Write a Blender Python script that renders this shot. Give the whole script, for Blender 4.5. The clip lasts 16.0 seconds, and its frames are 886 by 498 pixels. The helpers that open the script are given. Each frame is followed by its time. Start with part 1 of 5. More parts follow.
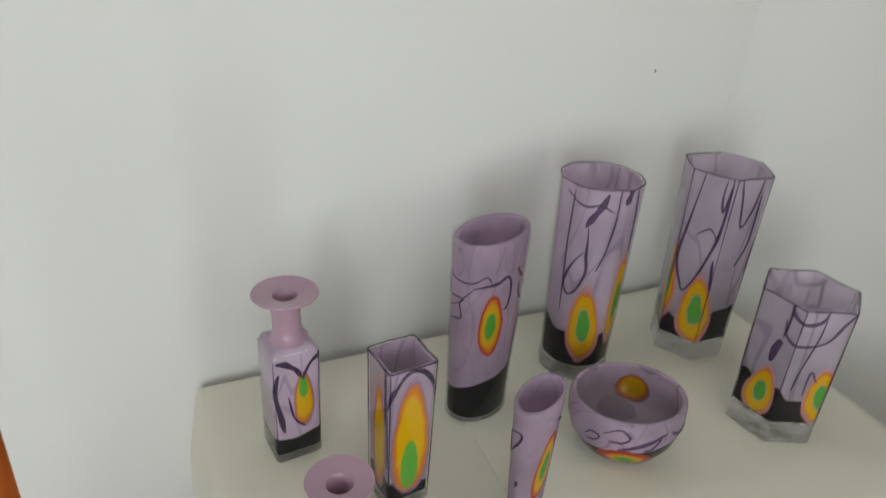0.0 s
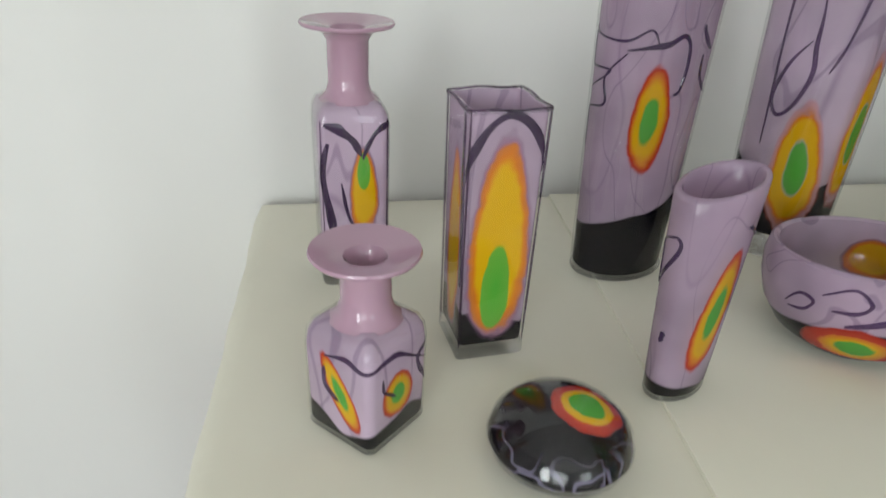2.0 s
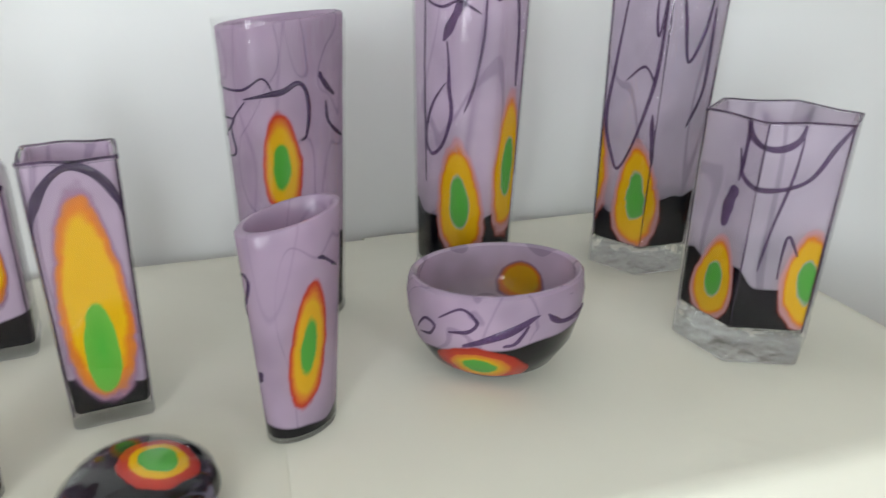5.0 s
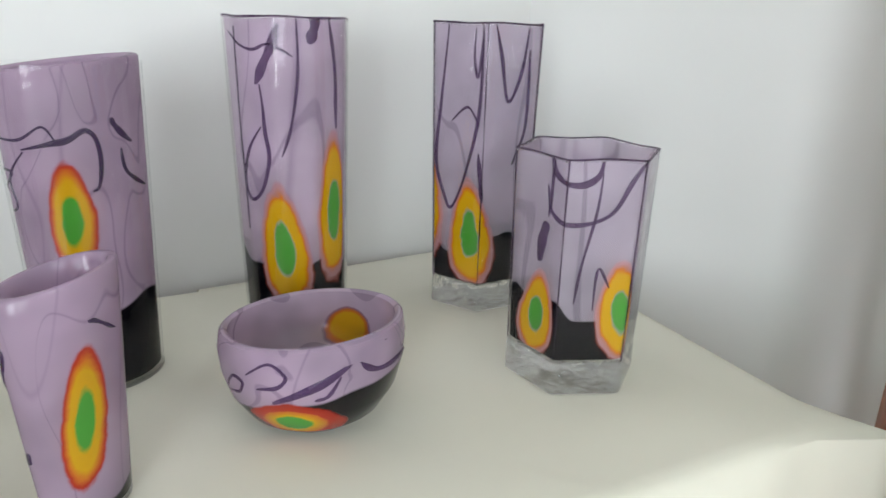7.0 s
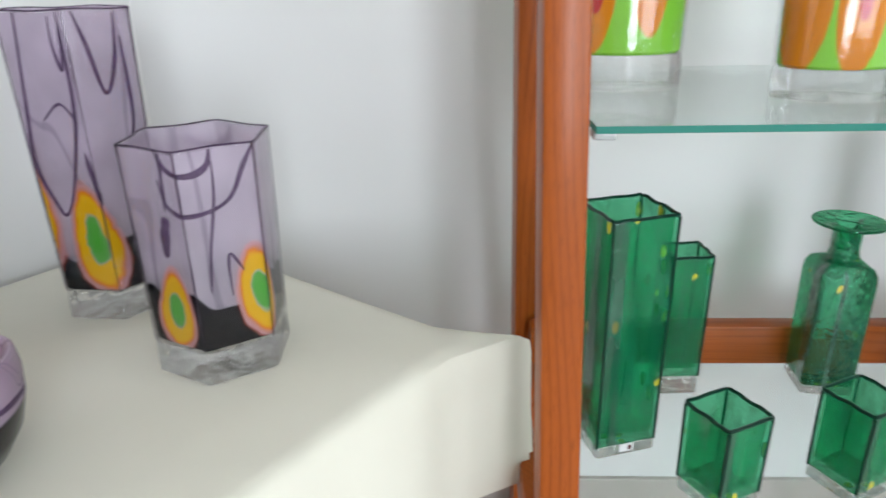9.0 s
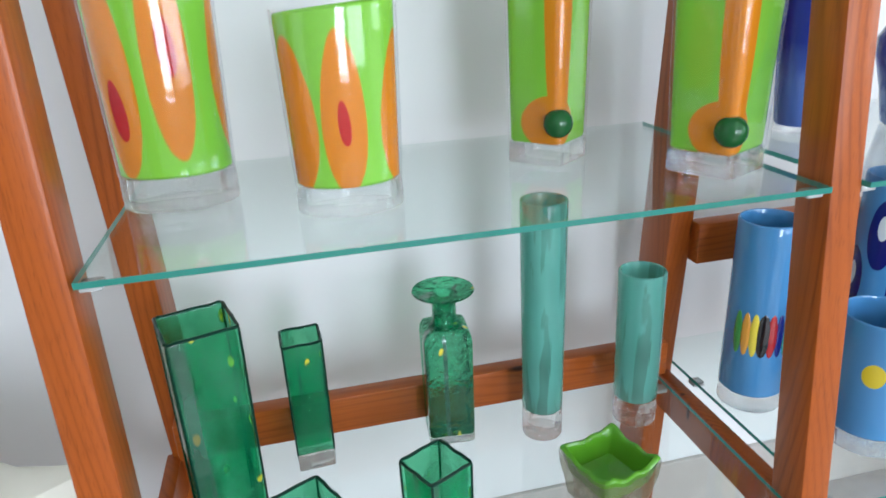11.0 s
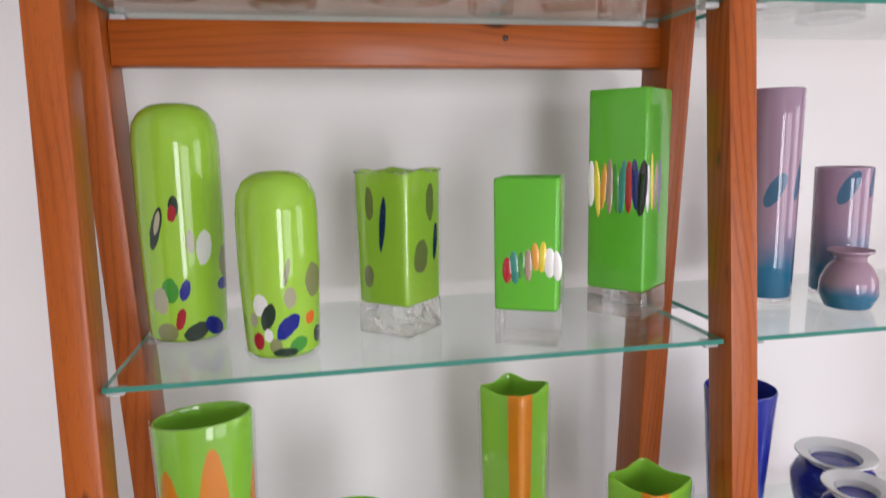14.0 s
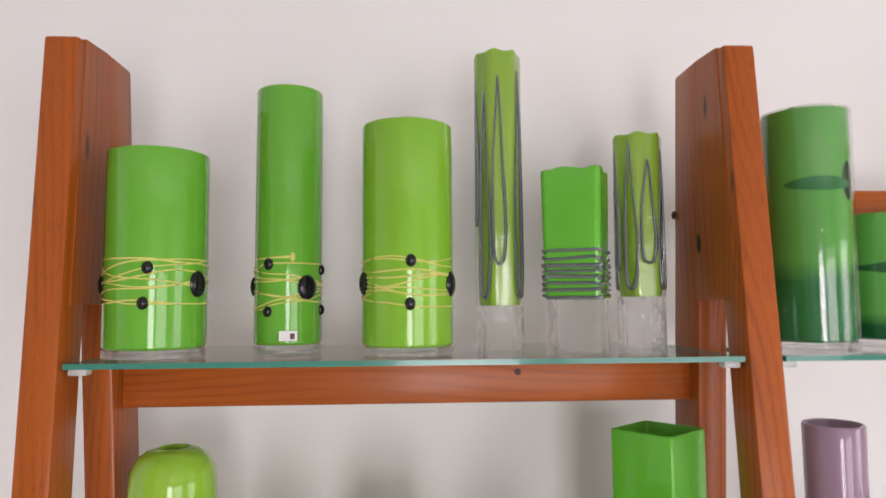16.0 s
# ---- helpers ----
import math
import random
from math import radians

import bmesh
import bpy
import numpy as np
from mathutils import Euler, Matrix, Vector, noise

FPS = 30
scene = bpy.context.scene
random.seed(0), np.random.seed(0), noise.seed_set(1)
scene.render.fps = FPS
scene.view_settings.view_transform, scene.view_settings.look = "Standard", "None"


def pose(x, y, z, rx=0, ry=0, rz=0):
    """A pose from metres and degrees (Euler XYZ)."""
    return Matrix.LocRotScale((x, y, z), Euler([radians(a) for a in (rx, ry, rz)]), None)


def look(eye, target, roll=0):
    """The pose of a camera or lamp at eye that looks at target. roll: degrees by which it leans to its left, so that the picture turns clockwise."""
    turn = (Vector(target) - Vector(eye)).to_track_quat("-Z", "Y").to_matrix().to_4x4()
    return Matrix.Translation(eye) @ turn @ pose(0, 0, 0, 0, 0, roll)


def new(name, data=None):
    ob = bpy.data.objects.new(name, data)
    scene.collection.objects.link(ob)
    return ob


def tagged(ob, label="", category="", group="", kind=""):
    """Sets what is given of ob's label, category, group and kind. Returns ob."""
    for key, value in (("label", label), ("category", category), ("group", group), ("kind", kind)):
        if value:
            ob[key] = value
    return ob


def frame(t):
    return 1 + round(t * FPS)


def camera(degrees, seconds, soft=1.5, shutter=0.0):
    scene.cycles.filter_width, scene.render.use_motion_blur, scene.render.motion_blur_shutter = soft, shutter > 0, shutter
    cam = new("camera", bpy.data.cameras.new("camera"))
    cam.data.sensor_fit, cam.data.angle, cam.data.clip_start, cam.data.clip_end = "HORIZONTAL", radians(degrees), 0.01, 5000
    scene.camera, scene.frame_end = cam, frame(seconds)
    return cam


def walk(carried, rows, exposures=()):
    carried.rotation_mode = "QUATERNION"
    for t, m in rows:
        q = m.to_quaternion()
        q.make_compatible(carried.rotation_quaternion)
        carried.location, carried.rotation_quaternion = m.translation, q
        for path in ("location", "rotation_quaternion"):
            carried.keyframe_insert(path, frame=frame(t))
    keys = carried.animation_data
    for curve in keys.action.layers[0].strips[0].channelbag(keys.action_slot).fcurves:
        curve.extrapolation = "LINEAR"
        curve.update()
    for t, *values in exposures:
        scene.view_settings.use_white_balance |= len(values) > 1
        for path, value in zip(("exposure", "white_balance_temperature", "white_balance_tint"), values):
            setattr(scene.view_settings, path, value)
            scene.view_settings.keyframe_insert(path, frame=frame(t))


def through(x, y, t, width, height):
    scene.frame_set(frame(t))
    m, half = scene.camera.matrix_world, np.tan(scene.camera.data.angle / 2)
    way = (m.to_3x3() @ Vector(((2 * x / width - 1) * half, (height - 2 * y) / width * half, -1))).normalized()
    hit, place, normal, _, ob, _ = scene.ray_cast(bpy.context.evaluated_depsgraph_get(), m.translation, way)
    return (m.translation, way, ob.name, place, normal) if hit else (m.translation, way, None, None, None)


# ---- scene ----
cam = camera(66.4, 16.0, shutter=0.35)
EXPOSURES = [(0.0, -0.66, 6650, 5), (1.5, -0.36, 6600, 4), (2.5, -0.36, 6500, 4), (3.5, -0.2, 6350, 5), (5.0, -0.08, 6300, 6), (8.0, -0.02, 6300, 6), (8.5, -0.03, 6300, 8), (10.0, 0.22, 5750, 8), (12.5, 0.01, 6100, 12), (13.5, -0.14, 6400, 18), (14.5, -0.28, 6800, 24), (15.0, -0.24, 6850, 24), (16.0, -0.26, 6900, 22)]
PATH = [
    (0, (0.374, -0.093, 1.532), (-0.592, 1.409, 0.632), 3.7),
    (0.5, (0.32, -0.019, 1.435), (-0.628, 1.436, 0.442), 1.8),
    (1, (0.275, 0.01, 1.328), (-0.686, 1.476, 0.365), 2.7),
    (1.5, (0.267, 0.049, 1.233), (-0.823, 1.414, 0.259), 4.1),
    (2, (0.332, 0.102, 1.15), (-0.992, 1.272, 0.212), 2.8),
    (2.5, (0.376, 0.148, 1.113), (-1.022, 1.219, 0.164), 0.7),
    (3, (0.419, 0.177, 1.116), (-0.94, 1.344, 0.227), 1.4),
    (3.5, (0.445, 0.195, 1.114), (-0.863, 1.45, 0.269), 2.0),
    (4, (0.464, 0.209, 1.121), (-0.791, 1.535, 0.305), 1.9),
    (4.5, (0.482, 0.23, 1.124), (-0.729, 1.615, 0.34), 1.8),
    (5, (0.514, 0.269, 1.136), (-0.626, 1.735, 0.391), 1.4),
    (5.2, (0.527, 0.282, 1.138), (-0.586, 1.777, 0.411), 1.3),
    (7.3, (0.581, 0.337, 1.139), (-0.276, 2.029, 0.506), 1.4),
    (7.5, (0.593, 0.342, 1.145), (-0.223, 2.052, 0.504), 1.1),
    (8, (0.616, 0.347, 1.158), (-0.024, 2.121, 0.494), 0.6),
    (8.5, (0.633, 0.345, 1.164), (0.253, 2.176, 0.455), -1.2),
    (9, (0.642, 0.34, 1.162), (0.573, 2.198, 0.426), -1.1),
    (9.5, (0.708, 0.351, 1.166), (0.877, 2.204, 0.434), -1.1),
    (10, (0.819, 0.34, 1.196), (1.196, 2.178, 0.502), -2.9),
    (10.2, (0.86, 0.334, 1.203), (1.265, 2.164, 0.506), -3.1),
    (12.3, (1.045, 0.263, 1.497), (1.438, 2.066, 0.728), -2.4),
    (12.5, (1.029, 0.243, 1.529), (1.45, 2.068, 0.827), -1.8),
    (13, (1.031, 0.19, 1.623), (1.416, 2.057, 1.017), -0.4),
    (13.5, (1.018, 0.16, 1.727), (1.409, 2.068, 1.273), -0.7),
    (14, (1.017, 0.17, 1.805), (1.395, 2.11, 1.494), -1.0),
    (14.5, (1.004, 0.207, 1.881), (1.387, 2.161, 1.685), -1.7),
    (15, (0.983, 0.251, 1.972), (1.345, 2.218, 1.93), -3.5),
    (15.5, (1.031, 0.26, 2.04), (1.338, 2.235, 2.122), -3.9),
    (16, (1.166, 0.209, 2.075), (1.273, 2.2, 2.232), -0.4),
]
walk(cam, [(t, look(eye, target, roll)) for t, eye, target, roll in PATH],
     exposures=EXPOSURES)

# ---- daylight: sky outside, a wide window behind the walk and one to the side ----
world = bpy.data.worlds.new("sky")
scene.world = world
world.use_nodes = True
wn = world.node_tree
sky = wn.nodes.new("ShaderNodeTexSky")
sky.sky_type, sky.sun_disc = "NISHITA", False
sky.sun_elevation, sky.sun_rotation = radians(48), radians(130)
wn.links.new(sky.outputs[0], wn.nodes["Background"].inputs[0])
wn.nodes["Background"].inputs[1].default_value = 0.1


def window_light(name, place, aim, w, h, power, tint):
    data = bpy.data.lights.new(name, "AREA")
    data.shape, data.size, data.size_y, data.energy, data.color = "RECTANGLE", w, h, power, tint
    ob = new(name, data)
    ob.matrix_world = look(place, aim)
    return ob


window_light("window_daylight", (1.5, -2.55, 1.45), (1.5, 0.0, 1.2), 0.8, 1.7, 60, (0.91, 0.955, 1.0))
window_light("window_daylight", (3.1, -2.55, 1.45), (2.2, 0.0, 1.2), 1.7, 1.7, 50, (0.91, 0.955, 1.0))
window_light("window_daylight", (4.35, -0.3, 1.7), (0.0, 0.3, 0.9), 1.2, 1.3, 22, (0.92, 0.97, 1.0))

# ---- materials ----


class Graph:
    """Small helper to write node graphs as formulas."""

    def __init__(self, name):
        self.mat = bpy.data.materials.new(name)
        self.mat.use_nodes = True
        self.t = self.mat.node_tree
        self.t.nodes.clear()
        self.out = self.t.nodes.new("ShaderNodeOutputMaterial")
        co = self.t.nodes.new("ShaderNodeTexCoord")
        self.obj = co.outputs["Object"]
        self.sheer = None
        self.sheer_tint = (0.90, 0.85, 0.91)

    def node(self, kind, **inputs):
        n = self.t.nodes.new(kind)
        for k, v in inputs.items():
            self.feed(n.inputs[k.replace("_", " ")], v)
        return n

    def feed(self, socket, v):
        if isinstance(v, bpy.types.NodeSocket):
            self.t.links.new(v, socket)
        else:
            socket.default_value = v

    def math(self, op, *args, clamp=False):
        n = self.t.nodes.new("ShaderNodeMath")
        n.operation, n.use_clamp = op, clamp
        for s, v in zip(n.inputs, args):
            self.feed(s, v)
        return n.outputs[0]

    def dot(self, vec):
        n = self.t.nodes.new("ShaderNodeVectorMath")
        n.operation = "DOT_PRODUCT"
        self.feed(n.inputs[0], self.obj)
        n.inputs[1].default_value = vec
        return n.outputs["Value"]

    def noise(self, scale, detail=2.0, vec=None, rough=0.5, distortion=0.0):
        n = self.node("ShaderNodeTexNoise", Scale=scale, Detail=detail, Roughness=rough, Distortion=distortion)
        self.feed(n.inputs["Vector"], vec or self.obj)
        return n.outputs["Fac"]

    def stretch(self, sx, sy, sz, ox=0.0, oy=0.0, oz=0.0):
        n = self.t.nodes.new("ShaderNodeMapping")
        self.feed(n.inputs["Vector"], self.obj)
        n.inputs["Scale"].default_value = (sx, sy, sz)
        n.inputs["Location"].default_value = (ox, oy, oz)
        return n.outputs[0]

    def ramp(self, fac, stops, constant=False):
        n = self.t.nodes.new("ShaderNodeValToRGB")
        n.color_ramp.interpolation = "CONSTANT" if constant else "LINEAR"
        e = n.color_ramp.elements
        while len(e) < len(stops):
            e.new(0.5)
        for el, (p, c) in zip(e, stops):
            el.position, el.color = p, (*c, 1.0)
        self.feed(n.inputs[0], fac)
        return n.outputs[0]

    def mix(self, fac, a, b):
        n = self.t.nodes.new("ShaderNodeMix")
        n.data_type = "RGBA"
        self.feed(n.inputs[0], fac)
        for s, v in ((n.inputs[6], a), (n.inputs[7], b)):
            self.feed(s, v if isinstance(v, bpy.types.NodeSocket) else (*v, 1.0))
        return n.outputs[2]

    def step(self, value, edge, soft):
        """1 where value is under edge, with a soft border."""
        return self.math("DIVIDE", self.math("SUBTRACT", edge, value), soft, clamp=True)

    def surface(self, color, rough=0.5, metal=0.0, coat=0.0, bump=None, bump_strength=0.2, bump_distance=0.002, through=0.0, **more):
        p = self.node("ShaderNodeBsdfPrincipled", Roughness=rough, Metallic=metal)
        self.feed(p.inputs["Base Color"], color if isinstance(color, bpy.types.NodeSocket) else (*color, 1.0))
        p.inputs["Coat Weight"].default_value = coat
        p.inputs["Coat Roughness"].default_value = 0.03
        for k, v in more.items():
            self.feed(p.inputs[k.replace("_", " ")], v)
        if bump is not None:
            b = self.node("ShaderNodeBump", Height=bump, Strength=bump_strength, Distance=bump_distance)
            self.t.links.new(b.outputs[0], p.inputs["Normal"])
        shader = p.outputs[0]
        if through:
            tr = self.t.nodes.new("ShaderNodeBsdfTranslucent")
            self.feed(tr.inputs[0], color if isinstance(color, bpy.types.NodeSocket) else (*color, 1.0))
            m = self.node("ShaderNodeMixShader", Fac=through)
            self.t.links.new(shader, m.inputs[1])
            self.t.links.new(tr.outputs[0], m.inputs[2])
            shader = m.outputs[0]
        if self.sheer is not None:
            see = self.node("ShaderNodeBsdfTransparent", Color=(*self.sheer_tint, 1.0))
            m = self.node("ShaderNodeMixShader", Fac=self.sheer)
            self.t.links.new(shader, m.inputs[1])
            self.t.links.new(see.outputs[0], m.inputs[2])
            shader = m.outputs[0]
        self.t.links.new(shader, self.out.inputs[0])
        return self.mat


def clear_glass(name, tint=(1, 1, 1), rough=0.0, ripple=0.0, ior=1.47, bend=0.68):
    g = Graph(name)
    gl = g.node("ShaderNodeBsdfGlass", Color=(*tint, 1.0), Roughness=rough, IOR=ior)
    if ripple:
        b = g.node("ShaderNodeBump", Height=g.noise(42, 1.5), Strength=ripple, Distance=0.012)
        g.t.links.new(b.outputs[0], gl.inputs["Normal"])
    tr = g.node("ShaderNodeBsdfTransparent", Color=(0.99, 0.99, 0.99, 1.0))
    m = g.node("ShaderNodeMixShader", Fac=bend)
    g.t.links.new(tr.outputs[0], m.inputs[1])
    g.t.links.new(gl.outputs[0], m.inputs[2])
    g.t.links.new(m.outputs[0], g.out.inputs[0])
    return g.mat


def sheer_glass(name, tint, gloss=0.05, cover=0.0, body=(0.5, 0.5, 0.5), ripple=0.0, base_gloss=0.04):
    """A thin clear or tinted pane or casing: see-through with Fresnel gloss."""
    g = Graph(name)
    tr = g.node("ShaderNodeBsdfTransparent", Color=(*tint, 1.0))
    gl = g.node("ShaderNodeBsdfGlossy", Roughness=gloss)
    if ripple:
        b = g.node("ShaderNodeBump", Height=g.noise(55, 3.0), Strength=ripple, Distance=0.004)
        g.t.links.new(b.outputs[0], gl.inputs["Normal"])
    base = tr.outputs[0]
    if cover:
        df = g.node("ShaderNodeBsdfDiffuse", Color=(*body, 1.0))
        m0 = g.node("ShaderNodeMixShader", Fac=cover)
        g.t.links.new(base, m0.inputs[1])
        g.t.links.new(df.outputs[0], m0.inputs[2])
        base = m0.outputs[0]
    lw = g.node("ShaderNodeLayerWeight", Blend=0.5)
    fr = g.math("ADD", base_gloss, g.math("MULTIPLY", g.math("POWER", lw.outputs["Facing"], 5.0), 0.9))
    m = g.node("ShaderNodeMixShader", Fac=fr)
    g.t.links.new(base, m.inputs[1])
    g.t.links.new(gl.outputs[0], m.inputs[2])
    g.t.links.new(m.outputs[0], g.out.inputs[0])
    return g.mat


def spot_mask(g, direction, shift, z0, hw, hh, lean=0.0, wobble=0.12, egg=0.35):
    """Distance (1 at the border) from the middle of an oval on the side that faces direction (degrees)."""
    a = radians(direction)
    u = g.math("SUBTRACT", g.dot((-math.sin(a), math.cos(a), 0.0)), shift)
    z = g.math("SUBTRACT", g.dot((0, 0, 1)), z0)
    if lean:
        u = g.math("SUBTRACT", u, g.math("MULTIPLY", z, lean))
    zn = g.math("DIVIDE", z, hh)
    un = g.math("DIVIDE", u, g.math("MULTIPLY", g.math("SUBTRACT", 1.0, g.math("MULTIPLY", zn, egg)), hw))
    d = g.math("SQRT", g.math("ADD", g.math("POWER", un, 2.0), g.math("POWER", zn, 2.0)))
    d = g.math("ADD", d, g.math("MULTIPLY", g.math("SUBTRACT", g.noise(34, 4.0, rough=0.6, distortion=0.5), 0.5), wobble * 1.25))
    away = g.step(g.dot((math.cos(a), math.sin(a), 0.0)), 0.004, 0.002)
    return g.math("ADD", d, g.math("MULTIPLY", away, 5.0))


GREEN, YELLOW, AMBER, REDDISH, PINKISH = (0.10, 0.42, 0.05), (0.78, 0.46, 0.01), (0.72, 0.22, 0.02), (0.55, 0.05, 0.02), (0.55, 0.17, 0.14)
LILAC, NIGHT = (0.56, 0.43, 0.555), (0.006, 0.005, 0.008)


def lilac_glass(name, base=LILAC, spots=(), black=0.03, black_wave=0.02, black_slope=(0.0, 0.0), lines=1.0, scale=9.0, seed=0.0, through=0.12, tall=0.4, clear=0.0, coat=0.12):
    g = Graph(name)
    cloud = g.noise(14, 2.0)
    col = g.mix(g.math("MULTIPLY", g.math("SUBTRACT", cloud, 0.3), 2.5, clamp=True), tuple(c * 0.82 for c in base), tuple(min(1, c * 1.16) for c in base))
    # drawn threads: the zero lines of a smooth field, of uneven width
    field = g.noise(scale * 1.35, 0.8, g.stretch(1, 1, tall, seed, seed * 0.7, seed * 1.3), distortion=0.5)
    width = g.math("MULTIPLY", g.noise(6, 1.0, g.stretch(1, 1, 1, 3 + seed)), 0.024 * lines)
    line = g.step(g.math("ABSOLUTE", g.math("SUBTRACT", field, 0.5)), width, 0.006)
    other = g.noise(scale * 0.8, 0.4, g.stretch(1, 1, tall * 0.7, seed + 5, seed * 0.3, seed), distortion=0.3)
    faint = g.step(g.math("ABSOLUTE", g.math("SUBTRACT", other, 0.47)), g.math("MULTIPLY", width, 0.8), 0.008)
    col = g.mix(g.math("MULTIPLY", faint, 0.35), col, (0.16, 0.09, 0.20))
    col = g.mix(g.math("MULTIPLY", line, 0.35), col, (0.12, 0.07, 0.16))
    zz = g.dot((0, 0, 1))
    if black_slope != (0.0, 0.0):
        zz = g.math("SUBTRACT", zz, g.dot((*black_slope, 0.0)))
    low = g.step(zz, g.math("ADD", black, g.math("MULTIPLY", g.math("SUBTRACT", g.noise(16, 1.0, g.stretch(1, 1, 0.2, seed)), 0.5), black_wave * 3)), 0.003)
    col = g.mix(low, col, NIGHT)
    firm = low
    egg_of = {"bull": 0.12, "pale": 0.32, "amber": 0.22, "red": 0.1, "plain": 0.12}
    for direction, shift, z0, hw, hh, lean, style in spots:
        d = spot_mask(g, direction, shift, z0, hw, hh, lean, 0.26, egg_of[style])
        if style == "bull":
            rings = g.ramp(d, [(0, GREEN), (0.36, GREEN), (0.46, YELLOW), (0.66, YELLOW), (0.78, AMBER), (0.88, REDDISH), (1.0, (0.40, 0.05, 0.03))])
        elif style == "pale":
            rings = g.ramp(d, [(0, GREEN), (0.34, (0.12, 0.40, 0.07)), (0.38, (0.38, 0.42, 0.28)), (0.43, YELLOW), (0.70, YELLOW), (0.78, AMBER), (0.83, (0.58, 0.26, 0.20)), (0.91, (0.54, 0.30, 0.32)), (0.97, (0.50, 0.10, 0.06))])
        elif style == "amber":
            rings = g.ramp(d, [(0, YELLOW), (0.66, YELLOW), (0.76, AMBER), (0.85, (0.60, 0.20, 0.06)), (0.91, (0.34, 0.18, 0.27)), (1.0, (0.08, 0.04, 0.10))])
        elif style == "red":
            rings = g.ramp(d, [(0, GREEN), (0.35, GREEN), (0.42, YELLOW), (0.62, AMBER), (0.68, REDDISH), (0.98, (0.40, 0.02, 0.01))])
        else:
            rings = g.ramp(d, [(0, GREEN), (0.8, (0.16, 0.45, 0.06))])
        inside = g.step(d, 1.0, 0.09)
        col = g.mix(inside, col, rings)
        firm = g.math("MAXIMUM", firm, inside)
    g.sheer = g.math("MULTIPLY", g.math("SUBTRACT", 1.0, firm), clear) if clear else None
    return g.surface(col, 0.12, coat=coat, through=through, bump=g.noise(40, 1.0), bump_strength=0.06, Specular_IOR_Level=0.1)


def plain_glass(name, base, rough=0.12, through=0.15, spots=(), low=None, coat=0.8, eggs=0.0, wobble=0.06):
    """Opaque cased glass; spots: direction, shift, z0, hw, hh, lean, colour; low: (height, colour, softness)."""
    g = Graph(name)
    col = g.mix(g.noise(9, 2.0, g.stretch(1, 1, 0.3)), tuple(c * 0.82 for c in base), tuple(min(1, c * 1.16) for c in base))
    if low:
        z = g.math("ADD", g.dot((0, 0, 1)), g.math("MULTIPLY", g.noise(18, 2.0), low[2]))
        col = g.mix(g.step(z, low[0] + low[2] * 0.5, low[2]), col, low[1])
    for direction, shift, z0, hw, hh, lean, colour in spots:
        d = spot_mask(g, direction, shift, z0, hw, hh, lean, wobble, eggs)
        col = g.mix(g.step(d, 1.0, 0.04), col, colour)
    return g.surface(col, rough, coat=coat, through=through, bump=g.noise(26, 1.0), bump_strength=0.05, Specular_IOR_Level=0.2)


def wood(name, dark=(0.17, 0.032, 0.004), light=(0.40, 0.092, 0.011)):
    """Orange stained pine: warm drifts, thin dark year lines drawn out along z, a few knots."""
    g = Graph(name)
    drift = g.noise(7, 3.0, g.stretch(3, 3, 0.22), distortion=0.3)
    col = g.mix(g.math("MULTIPLY", g.math("SUBTRACT", drift, 0.25), 2.0, clamp=True), tuple(0.72 * a + 0.28 * b for a, b in zip(light, dark)), light)
    # arches of the cut: the rings bow slowly up and down the board
    bow = g.math("MULTIPLY", g.noise(1.0, 1.0, g.stretch(7, 7, 1.1)), 60.0)
    wave = g.math("MULTIPLY", g.noise(1.0, 2.0, g.stretch(40, 40, 5)), 3.5)
    ring = g.math("SINE", g.math("ADD", g.math("MULTIPLY", g.dot((1.0, 0.8, 0.0)), 520.0), g.math("ADD", bow, wave)))
    line = g.math("POWER", g.math("ADD", 0.5, g.math("MULTIPLY", ring, 0.5)), 3.0)
    depth = g.math("MULTIPLY", g.math("SUBTRACT", g.noise(9, 2.0, g.stretch(2, 2, 0.35)), 0.33), 1.7, clamp=True)
    col = g.mix(g.math("MULTIPLY", line, depth, clamp=True), col, dark)
    fibre = g.noise(60, 3.0, g.stretch(9, 9, 0.14))
    col = g.mix(g.math("MULTIPLY", g.step(fibre, 0.45, 0.15), 0.35), col, tuple(c * 0.7 for c in dark))
    vor = g.node("ShaderNodeTexVoronoi", Scale=1.0)
    g.feed(vor.inputs["Vector"], g.stretch(16, 16, 4.5, 0.37, 0.2, 0.1))
    col = g.mix(g.step(vor.outputs["Distance"], 0.11, 0.06), col, (0.07, 0.020, 0.008))
    return g.surface(col, 0.36, coat=0.15, bump=fibre, bump_strength=0.08, Specular_IOR_Level=0.22, Coat_Roughness=0.2)


def plaster():
    g = Graph("white_wall_paint")
    col = g.mix(g.noise(1.6, 3.0), (0.79, 0.78, 0.76), (0.845, 0.84, 0.825))
    return g.surface(col, 0.75, bump=g.noise(45, 5.0), bump_strength=0.10)


def cloth():
    g = Graph("cream_tablecloth_fabric")
    col = g.mix(g.noise(5, 3.0), (0.76, 0.73, 0.61), (0.83, 0.80, 0.68))
    creases = g.math("ADD", g.noise(5, 3.0, distortion=0.8), g.math("MULTIPLY", g.noise(700, 1.0), 0.02))
    return g.surface(col, 0.8, bump=creases, bump_strength=0.35, bump_distance=0.012, Sheen_Weight=0.15)


